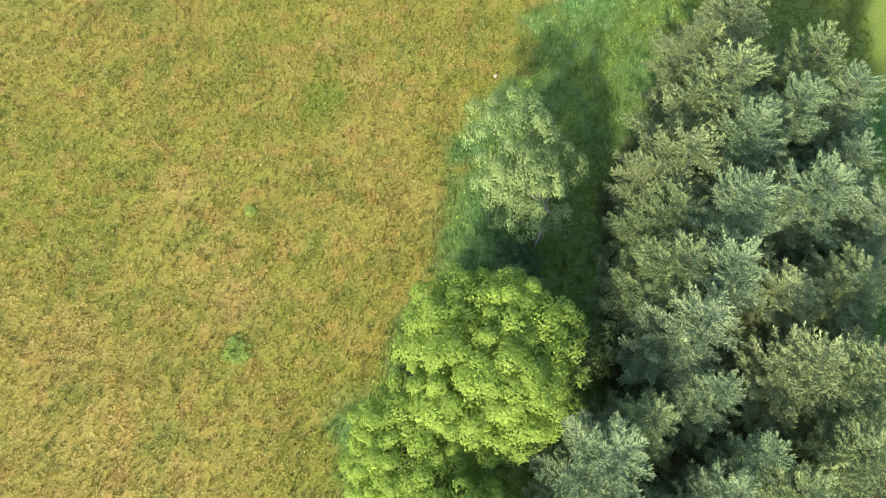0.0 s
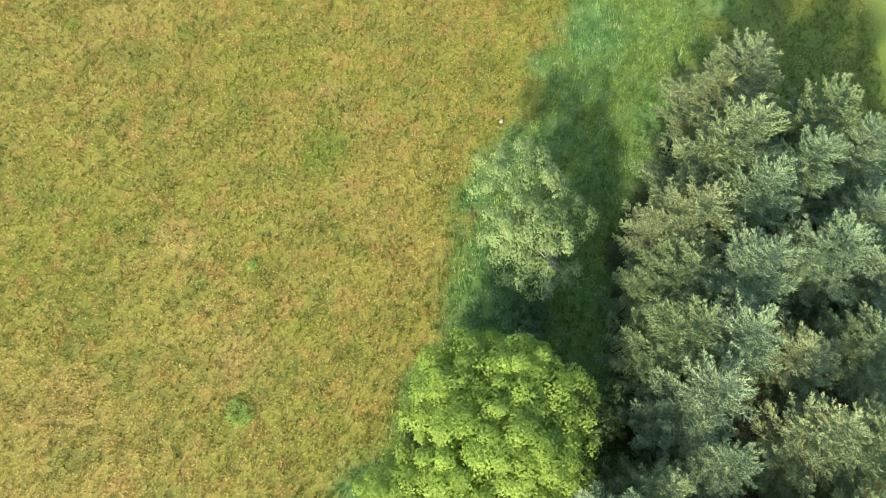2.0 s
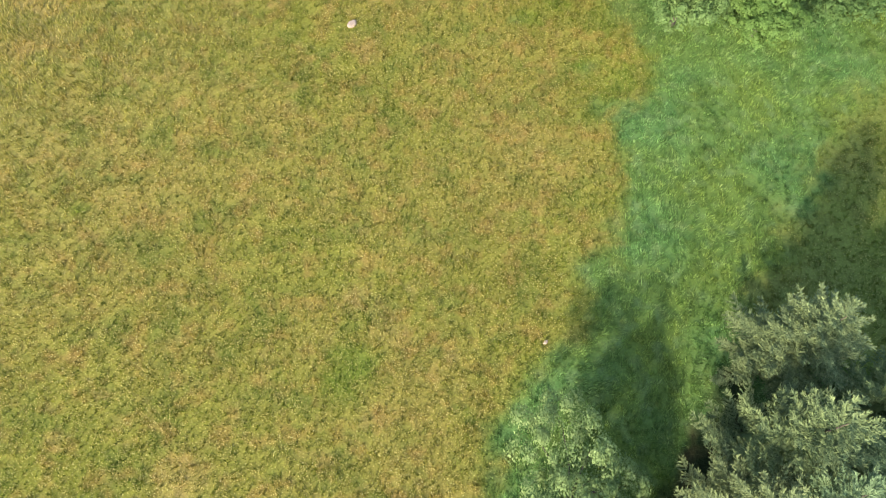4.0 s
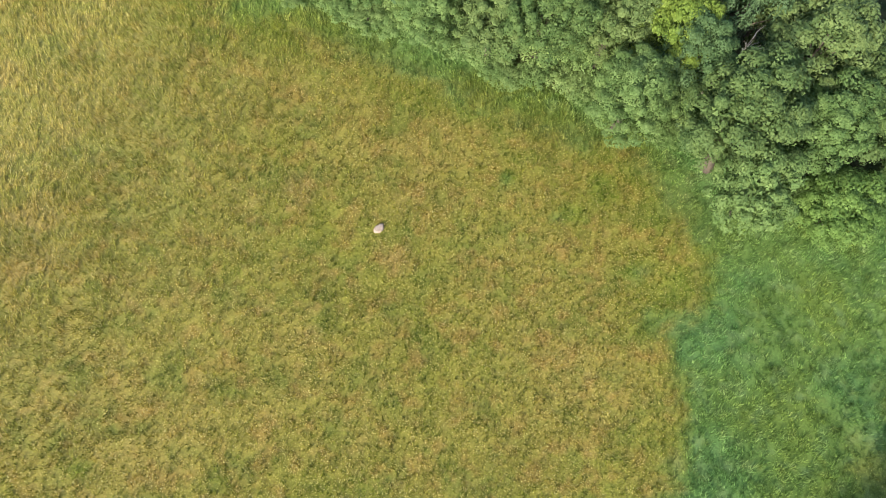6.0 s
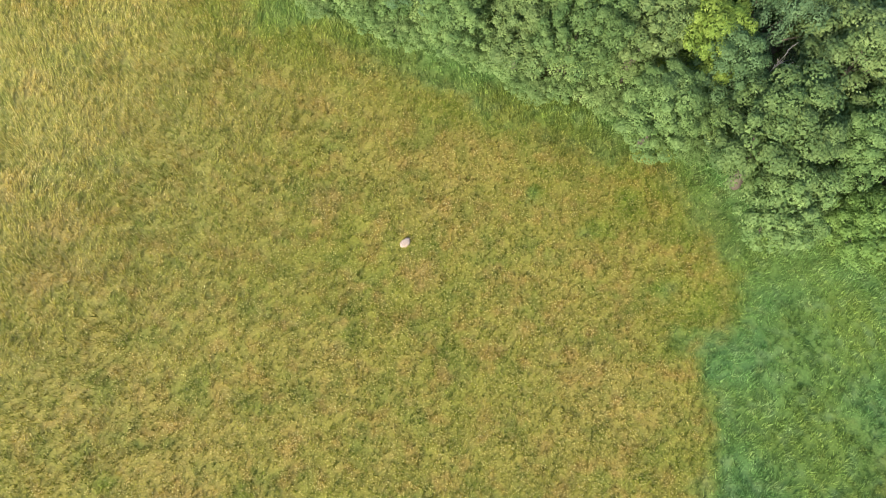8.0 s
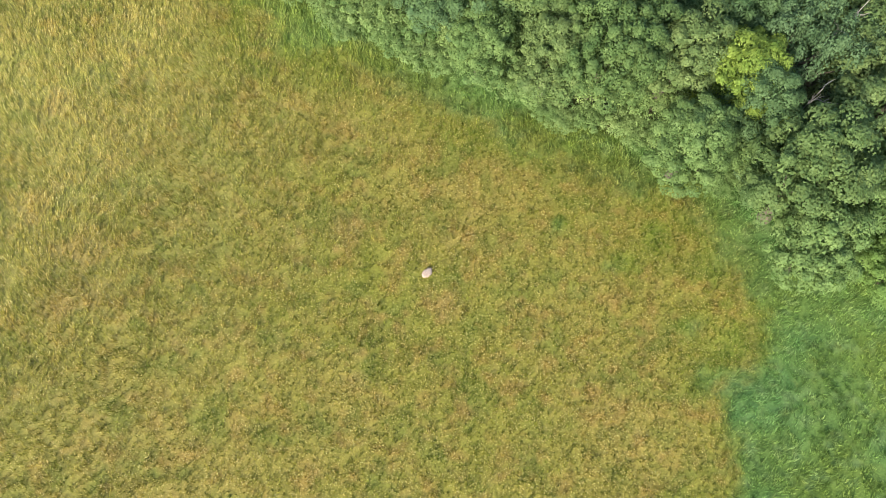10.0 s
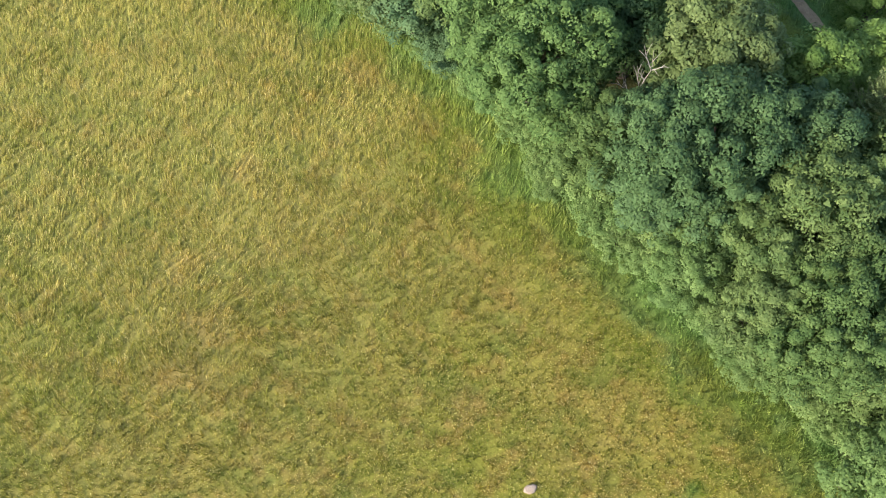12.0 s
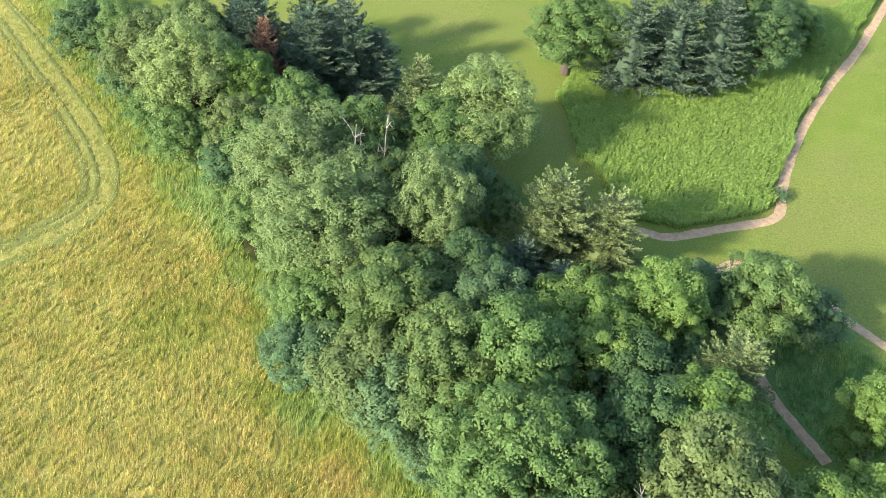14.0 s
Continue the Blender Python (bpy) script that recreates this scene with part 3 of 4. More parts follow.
def broadleaf(seed, R, H, lobes=16, leaves=9000, size=0.34, lump=0.36, flat=0.43, loose=0.16, core=True, slim=0.75, floret=15, ragged=0.2, dome=0.43):
    """Trunk with limbs and a crown of leaf sprays in lobes and clumps."""
    rs = np.random.RandomState(seed)
    centre = np.array([0, 0, H * (1 - flat)])
    radii = np.array([R, R, H * flat])
    d = sphere_dirs(lobes * 2, rs)
    d = d[d[:, 2] > -0.85][:int(lobes * 1.7)]
    lr = R * lump * rs.uniform(0.75, 1.25, len(d))
    lc = centre + d * (radii - lr[:, None] * 0.9) * rs.uniform(1 - ragged, 1.05, (len(d), 1))
    trunk = Soup()
    top = H * (1 - flat)
    zz = np.linspace(-0.3, top, 7)
    bendy = np.cumsum(rs.normal(0, 0.05 * R / 5, (7, 2)), 0)
    spine = np.column_stack([bendy, zz])
    r0 = 0.035 * H
    trunk.tube(spine, np.linspace(r0 * 1.15, r0 * 0.12, 7), 8)
    for c, r in list(zip(lc, lr))[:16]:
        k = rs.randint(2, 6)
        a = spine[k]
        m = (a + c) / 2 + rs.normal(0, 0.15 * r, 3) - np.array([0, 0, 0.1 * r])
        trunk.tube([a, m, c], [r0 * 0.4, r0 * 0.25, r0 * 0.08], 5)
    crown = Soup()
    share = lr ** 2 / np.sum(lr ** 2)
    for c, r, s in zip(lc, lr, share):
        n = int(leaves * s)
        # clumps: small domes of leaves round the lobe, with gaps between them
        nc = max(8, int(r * r * floret))
        cd = sphere_dirs(nc, rs)
        out = unit(c - centre * np.array([1, 1, 0.8]))
        wgt = np.clip(0.35 + cd @ out * 0.5 + cd[:, 2] * 0.35, 0.04, None) * rs.uniform(0.6, 1.3, nc)
        pick = rs.choice(nc, n, p=wgt / wgt.sum())
        reach = rs.uniform(0.72, 1.14, nc)
        cr = dome * r * math.sqrt(4 * math.pi / nc) * rs.uniform(0.6, 1.5, nc)
        axis = unit(cd + np.array([0, 0, 0.55]))
        ball = unit(rs.normal(0, 1, (n, 3)) + 0.95 * axis[pick])
        pos = c + cd[pick] * (reach[pick] * r)[:, None] + ball * (cr[pick] * rs.uniform(0.72, 1.06, n))[:, None] + rs.normal(0, loose * 0.3, (n, 3))
        nor = unit(ball * 0.9 + np.array([0, 0, 0.4]) + rs.normal(0, 0.22, (n, 3)))
        q = leaf_tris(pos, nor, size, rs, slim)
        crown.add(q, tris=np.arange(len(q)).reshape(-1, 3))
        if core:
            # sparse larger leaves inside the lobe
            ni = n // 9
            ball = unit(rs.normal(0, 1, (ni, 3))) * (rs.uniform(0.15, 0.75, ni))[:, None]
            q = leaf_tris(c + ball * r, unit(ball + rs.normal(0, 0.5, (ni, 3))), size * 2.1, rs, 0.9)
            crown.add(q, tris=np.arange(len(q)).reshape(-1, 3))
    return trunk.mesh("trunk", BARK, True), crown.mesh("crown", LEAF["oak"])


def spruce(seed, R, H, droop=0.25, branches=150, fat=0.085, shape=0.85, low_at=0.07, step=0.16):
    """Trunk with whorls of boughs, each a feather of needle-covered shoots."""
    rs = np.random.RandomState(seed)
    trunk = Soup()
    zz = np.linspace(-0.3, H * 0.98, 8)
    trunk.tube(np.column_stack([zz * 0, zz * 0, zz]), np.linspace(0.022 * H, 0.02, 8), 7)
    V, Y = [], []

    def spikes(base, way, length, wide, face):
        side = unit(np.cross(way, face))
        V.append(np.stack([base + side * wide[:, None], base - side * wide[:, None], base + way * length[:, None]], 1).reshape(-1, 3))
        Y.append(np.tile(np.array([0.0, 0.0, 1.0]), len(base)))

    levels = np.linspace(low_at, 0.975, branches) ** 0.9 + rs.normal(0, 0.012, branches)
    up = np.array([0, 0, 1.0])
    for i, s in enumerate(np.clip(levels, 0.03, 0.985)):
        a = i * 2.39996 + rs.normal(0, 0.45)
        ln = (R * (1 - s) ** shape + 0.22) * rs.uniform(0.55, 1.1)
        lift = np.interp(s, [0, 0.6, 1], [-droop, 0.05, 0.6]) + rs.normal(0, 0.09)
        out = np.array([math.cos(a), math.sin(a), 0])
        side = np.array([-math.sin(a), math.cos(a), 0])
        # side shoots in pairs along the bough, longest before its middle
        m = max(6, int(ln / step))
        t = np.clip(np.linspace(0.14, 1.0, m) + rs.normal(0, 0.02, m), 0.1, 1.0)
        along = lambda q: out * (q * ln)[:, None] + up * (H * s + ln * (lift * q + (0.24 - 0.1 * s) * q ** 2.5 - 0.12 * np.sin(q * 3.1)))[:, None]
        root = along(t)
        for flip in (-1, 1):
            sl = (0.29 * ln * (1.04 - t) ** 0.7 * np.minimum(1, t * 2.4) + 0.1) * rs.uniform(0.7, 1.2, m)
            way = unit(out * 0.75 + side * flip * 0.72 + up * (lift * 0.5 - 0.05 + 0.25 * t[:, None]) + rs.normal(0, 0.13, (m, 3)))
            spikes(root, way, sl, np.full(m, 0.05), np.tile(up, (m, 1)) + rs.normal(0, 0.25, (m, 3)))
            # needle sprays down each shoot
            per = np.maximum(3, (sl / 0.052).astype(int))
            k = np.repeat(np.arange(m), per)
            q = rs.uniform(0.1, 1.0, len(k))
            base = root[k] + way[k] * (q * sl[k])[:, None] + rs.normal(0, 0.015, (len(k), 3))
            turn = rs.choice([-1.0, 1.0], len(k)) * rs.uniform(0.15, 0.85, len(k))
            flat = unit(np.cross(way[k], up))
            dirs = unit(way[k] + flat * turn[:, None] + up * rs.uniform(0.0, 0.55, len(k))[:, None])
            spikes(base, dirs, rs.uniform(0.1, 0.21, len(k)), fat * rs.uniform(0.42, 0.78, len(k)), up + rs.normal(0, 0.45, (len(k), 3)))
        end = along(np.ones(3))
        spikes(end, unit(out + up * 0.4 + rs.normal(0, 0.35, (3, 3))), np.full(3, 0.28), np.full(3, 0.04), np.tile(up, (3, 1)) + rs.normal(0, 0.3, (3, 3)))
    spikes(np.array([[0, 0, H * 0.93]]), np.array([[0.02, 0, 1.0]]), np.array([0.6]), np.array([0.05]), np.array([[0, 1.0, 0]]))
    V, Y = np.concatenate(V), np.concatenate(Y)
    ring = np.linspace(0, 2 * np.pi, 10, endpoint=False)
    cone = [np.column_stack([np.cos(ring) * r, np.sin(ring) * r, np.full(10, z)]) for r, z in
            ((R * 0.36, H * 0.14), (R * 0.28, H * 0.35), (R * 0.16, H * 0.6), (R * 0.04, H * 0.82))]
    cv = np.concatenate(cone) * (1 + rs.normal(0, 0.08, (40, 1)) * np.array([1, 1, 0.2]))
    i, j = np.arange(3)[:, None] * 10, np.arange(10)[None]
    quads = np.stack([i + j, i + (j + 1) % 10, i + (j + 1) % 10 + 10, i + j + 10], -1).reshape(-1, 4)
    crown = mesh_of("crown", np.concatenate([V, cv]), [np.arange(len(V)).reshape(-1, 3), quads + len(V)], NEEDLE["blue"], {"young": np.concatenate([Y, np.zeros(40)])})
    return trunk.mesh("trunk", BARK, True), crown


SHAPES = {
    "round": [(broadleaf(k, 5.0, 12.5, 17, 44000, 0.165, lump=0.34, floret=6.5, ragged=0.3), 5.0, 12.5) for k in (1, 2, 3)],
    "tall": [(broadleaf(k, 3.2, 11.5, 12, 22000, 0.165, lump=0.38, flat=0.46, floret=7, ragged=0.36), 3.2, 11.5) for k in (4, 5, 6)],
    "small": [(broadleaf(k, 2.4, 6.0, 9, 11000, 0.16, lump=0.46, flat=0.46, floret=10), 2.4, 6.0) for k in (7, 8)],
    "shrub": [(broadleaf(k, 1.8, 2.8, 6, 2600, 0.17, lump=0.5, flat=0.5, floret=12), 1.8, 2.8) for k in (9, 10, 11)],
    "weed": [(broadleaf(k, 0.8, 0.7, 5, 900, 0.11, lump=0.5, flat=0.5, core=False), 0.8, 0.7) for k in (17, 18)],
    "airy": [(broadleaf(33, 4.6, 7.4, 9, 21000, 0.135, lump=0.25, flat=0.44, loose=0.35, core=False, slim=0.7, ragged=0.85, floret=9), 4.6, 7.4)],
    "maple": [(broadleaf(14, 5.0, 9.6, 13, 84000, 0.135, lump=0.36, flat=0.4, floret=9, ragged=0.3, dome=0.5), 5.0, 9.6)],
    "willow": [(broadleaf(k, 3.8, 11.0, 13, 24000, 0.165, lump=0.36, flat=0.47, loose=0.25, slim=0.5, ragged=0.34, floret=8), 3.8, 11.0) for k in (15, 16)],
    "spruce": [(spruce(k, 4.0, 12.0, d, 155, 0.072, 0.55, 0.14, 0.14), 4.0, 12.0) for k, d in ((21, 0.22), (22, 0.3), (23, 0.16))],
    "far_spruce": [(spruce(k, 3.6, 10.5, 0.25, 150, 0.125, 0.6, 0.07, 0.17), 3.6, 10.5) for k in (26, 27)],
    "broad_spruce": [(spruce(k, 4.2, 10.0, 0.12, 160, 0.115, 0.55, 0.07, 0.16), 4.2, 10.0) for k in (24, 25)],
}
tree_count = 0


def tree(shape, x, y, H, R, leaf, label, name="broadleaf_tree", category="tree", group="", stretch=1.0):
    """One tree at a place, of a height and crown radius, in a foliage colour."""
    global tree_count
    tree_count += 1
    variants = SHAPES[shape]
    (trunk, crown), r0, h0 = variants[tree_count % len(variants)]
    root = new(name)
    root.location = (x, y, float(height(np.array([x]), np.array([y]))[0]))
    root.rotation_euler = (0, 0, (tree_count * 2.4) % 6.283 if stretch == 1 else 0.12)
    root.scale = (R / r0, R * stretch / r0, H / h0)
    part("trunk", trunk, root)
    c = part("crown", crown, root)
    slot = c.material_slots[0]
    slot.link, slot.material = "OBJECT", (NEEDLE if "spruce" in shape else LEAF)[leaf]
    return tagged(root, label, category, group)


def spruce_at(x, y, H, R=3.2, leaf="blue", shape="spruce", label="", group="spruces of the grove"):
    names = {"blue": "blue-green spruce with dense feathery boughs", "green": "grey-green spruce with drooping feathery boughs",
             "dark": "dark blue-green spruce in a close row", "olive": "olive-green spruce with broad boughs", "brown": "dead red-brown spruce among green ones"}
    return tree(shape, x, y, H, R, leaf, label or names[leaf], "spruce_tree", "spruce", group)


# spruce grove beside the start
spruce_at(22.3, 36.3, 10.8, 4.4, "green")
spruce_at(27, 33, 11.3, 4.1, "green")
spruce_at(20.6, 30, 12.8, 4.7, "green")
spruce_at(25.2, 29.3, 11.4, 3.9)
spruce_at(29.6, 31.2, 10.2, 3.9)
spruce_at(21.6, 26.8, 12, 3.9)
spruce_at(18.7, 26.2, 9.6, 4.4, "green")
spruce_at(20.5, 21.7, 12.6, 4.4)
spruce_at(26, 23.6, 11, 4.4)
spruce_at(17.8, 22.5, 8.6, 3.9, "green")
spruce_at(17.1, 18.4, 10.8, 4.1, "green")
spruce_at(19.2, 17.6, 12.6, 4.1)
spruce_at(17.5, 14.8, 11.8, 3.9)
spruce_at(23.6, 17.6, 9.2, 4.1, "green")
spruce_at(28.2, 18.6, 9, 4.4, "green")
spruce_at(22.8, 12.7, 12.6, 3.5, "green")
spruce_at(26, 12.8, 12.2, 3.5, "green")
spruce_at(18.3, 11.3, 10.6, 2.8)
spruce_at(14.9, 10, 9.4, 3.0, "green")
spruce_at(12.2, 7.6, 11.4, 4.0)
spruce_at(20.4, 8.1, 10.4, 2.8)
spruce_at(18.2, 6, 10.8, 3.0)
spruce_at(22.3, 6.2, 10.4, 3.4, "green")
spruce_at(26, 8.4, 11, 3.5, "green")
# Next one, mostly out of view, is added to close and shade the grove.
spruce_at(14.6, 3.6, 10.4, 3.9)
spruce_at(30.5, 13.5, 10.4, 3.8)
spruce_at(30.5, 23, 9.8, 4.1)
spruce_at(29.6, 27.2, 8.6, 3.4)

# broadleaf trees beside the start
tree("maple", 6.7, 13.2, 9.6, 5.6, "lime", "bright lime-green maple with a dense round crown", "maple_tree", "maple")
tree("round", 2.3, 8.3, 7.0, 4.0, "lime", "low lime-green maple leaning over the meadow", "maple_tree", "maple")
tree("round", 5.0, 3.0, 8.4, 4.4, "lime", "lime-green maple beside the spruces", "maple_tree", "maple")
tree("airy", 9.1, 26.2, 7.8, 4.3, "birch", "pale grey-green young birch with open crown", "birch_tree", "birch", "", 1.3)
tree("shrub", 13.6, 15.2, 3.4, 1.7, "olive", "olive shrub between maple and spruces", "shrub", "shrub")
tree("shrub", 9.2, 21.4, 2.2, 1.6, "dark", "dark green shrub under the birch", "shrub", "shrub")

# wood edge
W = "dense green oak on the wood edge"
tree("round", -19.2, 82.0, 13, 5.6, "mid", "broad mid-green oak on the wood edge", "oak_tree", "oak")
tree("round", -7.6, 79.8, 13.7, 5.6, "dark", "dark green oak with rounded lobes", "oak_tree", "oak")
tree("tall", -9.3, 86.2, 13.4, 4.5, "olive", "olive-green tree behind the dark oak")
tree("round", 0.2, 79.5, 12.8, 5.0, "oak", W, "oak_tree", "oak")
tree("round", 3.2, 74.5, 12.4, 4.4, "oak", W, "oak_tree", "oak")
tree("tall", 12, 73.2, 11, 3.1, "yellow", "yellow-green tree standing out of the wood")
tree("airy", 15, 75.7, 13.4, 4.6, "grey", "grey-green tree with bare pale twigs")
tree("tall", 15.8, 66.5, 11.8, 3.8, "oak", W, "oak_tree", "oak")
tree("tall", 9.2, 68.9, 9, 3.0, "mid", "mid-green tree sloping to the meadow")
tree("tall", 13, 71.6, 10, 2.8, "dark", "dark green tree in a gap of the wood")
tree("small", 17.2, 62.8, 7.6, 2.6, "mid", "small green tree at the wood corner")
tree("tall", -5, 75.0, 7.4, 2.6, "mid", "mid-green tree sloping to the meadow")
tree("tall", -0.4, 73.8, 9.2, 2.8, "oak", W, "oak_tree", "oak")
tree("tall", -4.2, 78.1, 9.4, 3.2, "oak", W, "oak_tree", "oak")
tree("tall", -8.6, 77.9, 8.4, 2.6, "teal", "blue-green tree below the dark oak")
tree("tall", 5.4, 79.2, 12.4, 3.6, "dark", "dark green tree inside the wood")
tree("tall", 20.8, 72.0, 13, 4.0, "oak", W, "oak_tree", "oak")
tree("tall", 21.4, 67.0, 10.4, 3.2, "mid", "mid-green tree at the wood corner")
tree("small", 23.6, 62.8, 5.6, 2.6, "bright", "bright green small tree on the grass margin")
tree("tall", 26.5, 69.3, 11.4, 4.0, "oak", W, "oak_tree", "oak")
tree("round", 11, 79.5, 12.6, 4.6, "dark", "dark green tree inside the wood")
tree("round", 20, 78.5, 13, 5.0, "oak", W, "oak_tree", "oak")
tree("tall", -2.8, 84.0, 11.6, 3.8, "dark", "dark green tree inside the wood")
tree("tall", 3.8, 84.5, 12, 4.2, "oak", "green tree inside the wood")
tree("tall", -3.6, 88.9, 10.2, 3.5, "bright", "bright green tree beside the shaded lawn")
tree("tall", -0.6, 92.4, 9.4, 3.4, "bright", "bright green tree beside the shaded lawn")
tree("tall", -1.2, 100.6, 8.6, 3.2, "bright", "bright green tree beside the trail")
tree("tall", -11.4, 91.4, 10.8, 4.2, "bright", "bright green tree beside the trail")
tree("tall", -14.6, 88.2, 11, 3.9, "dark", "dark green tree behind the bare snag")
tree("round", -21, 94.6, 10.2, 5.1, "bright", "light green maple in the wood", "maple_tree", "maple")
tree("tall", -23.6, 88.8, 12.2, 4.1, "mid", "mid-green tree in the wood")
tree("tall", -27.2, 86.4, 11, 3.9, "oak", "green tree in the wood")
tree("tall", -17.6, 100.2, 10.6, 3.5, "bright", "light green tree above the trail")
tree("tall", -11.9, 106.0, 9, 3.7, "mid", "rounded mid-green tree beside the trail")
tree("small", -7.6, 109.4, 4.2, 2.5, "teal", "low green bush beside the trail", "shrub", "shrub")
tree("small", -15.2, 105.4, 5.5, 3.2, "teal", "low dark green tree behind the trail tree")
tree("tall", -27.8, 92.4, 10, 3.4, "grey", "grey-green thin tree in the wood")
tree("tall", -33.2, 90.2, 9.6, 4.4, "oak", "brownish green oak in the wood", "oak_tree", "oak")
tree("small", -32.6, 84.8, 6.6, 3.7, "olive", "olive-green small tree on the wood edge")
tree("small", -38, 85.0, 3.8, 3.2, "teal", "blue-green bush on the wood edge", "shrub", "shrub")
tree("willow", -42.6, 93.6, 11.2, 5.4, "pale", "pale grey-green willow on the wood edge", "willow_tree", "willow")
tree("willow", -48.4, 97.4, 10.6, 5.4, "pale", "rounded grey-green willow on the wood edge", "willow_tree", "willow")
tree("willow", -36, 98.8, 12.0, 3.5, "pale", "pale thin-leaved tree in the wood", "willow_tree", "willow")
tree("willow", -39.4, 112.4, 11, 5.0, "birch", "pale green willow on the lawn side", "willow_tree", "willow")
tree("tall", -41.2, 108.4, 8.6, 4.1, "mid", "green tree below the willow")
tree("small", -33.9, 105.4, 5, 2.3, "mid", "small light green tree in the shade")
tree("tall", -37.6, 103.6, 8, 3.7, "dark", "dark green tree in the wood")
tree("tall", -59.3, 103.8, 9.2, 3.0, "bright", "light green young tree before the spruces")
tree("willow", -64.2, 101.2, 12.2, 4.6, "birch", "tall pale green willow on the wood edge", "willow_tree", "willow")
tree("tall", -69.3, 100.8, 10, 3.7, "olive", "pale olive tree on the wood edge")
tree("small", -54.6, 99.6, 6.4, 3.7, "mid", "mid-green bushy tree on the wood edge")
tree("small", -80, 103.4, 6, 3.7, "dark", "dark green round tree beside the lane")
tree("tall", -39.4, 130.6, 9.4, 4.6, "mid", "green tree beside the herb patch")
tree("tall", -21.6, 151.4, 5.4, 3.4, "mid", "green tree beside the herb patch")
tree("small", -19.4, 150.4, 3.4, 1.8, "bright", "bright green bush in the herb patch", "shrub", "shrub")
tree("tall", -26, 146.0, 9, 4.4, "dark", "dark green tree behind the spruces")

tree("tall", 7.6, 74.2, 11.2, 3.2, "oak", "green tree beside the yellow-green one")
tree("tall", -13.8, 79.6, 8.8, 2.9, "oak", "green tree before the bare snag")
tree("small", -66.5, 98.8, 4.6, 2.8, "mid", "mid-green bush beside the lane", "shrub", "shrub")
tree("small", -61.8, 97.4, 5.0, 2.9, "mid", "mid-green bush beside the lane", "shrub", "shrub")
tree("small", -72.4, 100.8, 4.4, 2.6, "teal", "blue-green bush beside the lane", "shrub", "shrub")
tree("small", -55.6, 96.6, 4.6, 2.6, "teal", "blue-green bush on the wood edge", "shrub", "shrub")
tree("small", -49.6, 93.0, 4.8, 2.6, "mid", "mid-green bush on the wood edge", "shrub", "shrub")
tree("small", -39.8, 88.6, 5.4, 2.8, "mid", "mid-green bush on the wood edge", "shrub", "shrub")
tree("small", -26.2, 82.8, 3.6, 2.0, "teal", "blue-green bush on the wood edge", "shrub", "shrub")
# fillers that close the wood between the tall crowns
tree("tall", -30.5, 95.4, 8.6, 3.4, "dark", "dark green tree inside the wood")
tree("tall", -40.6, 100.2, 8.4, 3.2, "oak", "green tree inside the wood")
tree("tall", -47.0, 103.4, 9.0, 3.4, "mid", "green tree inside the wood")
tree("tall", -38.4, 91.6, 8.2, 3.2, "olive", "olive-green tree on the wood edge")
tree("small", -29.2, 83.8, 7.0, 3.0, "teal", "blue-green tree on the wood edge")
tree("tall", -16.8, 92.4, 9.2, 3.6, "dark", "dark green tree inside the wood")
tree("tall", -7.4, 87.4, 10.6, 3.6, "oak", "green tree inside the wood")
tree("small", -14.8, 97.0, 6.4, 3.0, "dark", "dark green tree above the trail")
tree("tall", -52.8, 103.0, 8.8, 3.4, "mid", "green tree before the spruces")
tree("tall", -69.0, 106.5, 10.0, 3.8, "oak", "green tree beside the spruces")
tree("tall", -57.0, 99.4, 7.4, 3.0, "olive", "olive tree on the wood edge")
tree("tall", -74.6, 103.6, 8.2, 3.2, "mid", "green tree beside the lane")
tree("tall", -35.4, 133.4, 8.6, 3.4, "mid", "green tree beside the far spruces")
tree("tall", -22.6, 141.5, 9.0, 3.6, "dark", "dark green tree beside the far spruces")

# spruces farther on
F = "spruces beyond the wood"
spruce_at(-44.9, 109.8, 10.5, 3.6, "olive", "far_spruce", group=F)
spruce_at(-28.0, 103.6, 10.4, 4.6, "olive", "broad_spruce", group=F)
spruce_at(-24.0, 105.0, 9.4, 4.3, "olive", "broad_spruce", group=F)
spruce_at(-11.5, 96.2, 10.4, 4.4, "olive", "broad_spruce", group=F)
spruce_at(0.4, 88.4, 10.6, 3.4, "olive", "broad_spruce", group=F)
spruce_at(-28.6, 99.8, 6.2, 2.9, "dark", "far_spruce", group=F)
spruce_at(-24.9, 98.6, 7.0, 2.9, "dark", "far_spruce", group=F)
spruce_at(-63.4, 109.0, 10.2, 4.3, "dark", "far_spruce", group=F)
spruce_at(-60.3, 107.2, 9.8, 2.5, "brown", "far_spruce", group=F)
spruce_at(-58.0, 111.0, 9.8, 4.2, "dark", "far_spruce", group=F)
spruce_at(-55.7, 113.6, 10.6, 4.4, "dark", "far_spruce", group=F)
spruce_at(-53.6, 115.6, 7.2, 3.4, "dark", "far_spruce", group=F)
spruce_at(-60.5, 114.5, 11.2, 4.4, "dark", "far_spruce", group=F)
spruce_at(-66.5, 111.5, 10.8, 4.4, "dark", "far_spruce", group=F)
spruce_at(-33.2, 131.6, 11.2, 4.2, "dark", "far_spruce", group=F)
spruce_at(-29.8, 134.0, 11.6, 4.2, "dark", "far_spruce", group=F)
spruce_at(-26.2, 136.8, 11.2, 4.2, "dark", "far_spruce", group=F)
spruce_at(-31.0, 138.0, 11.8, 4.2, "dark", "far_spruce", group=F)


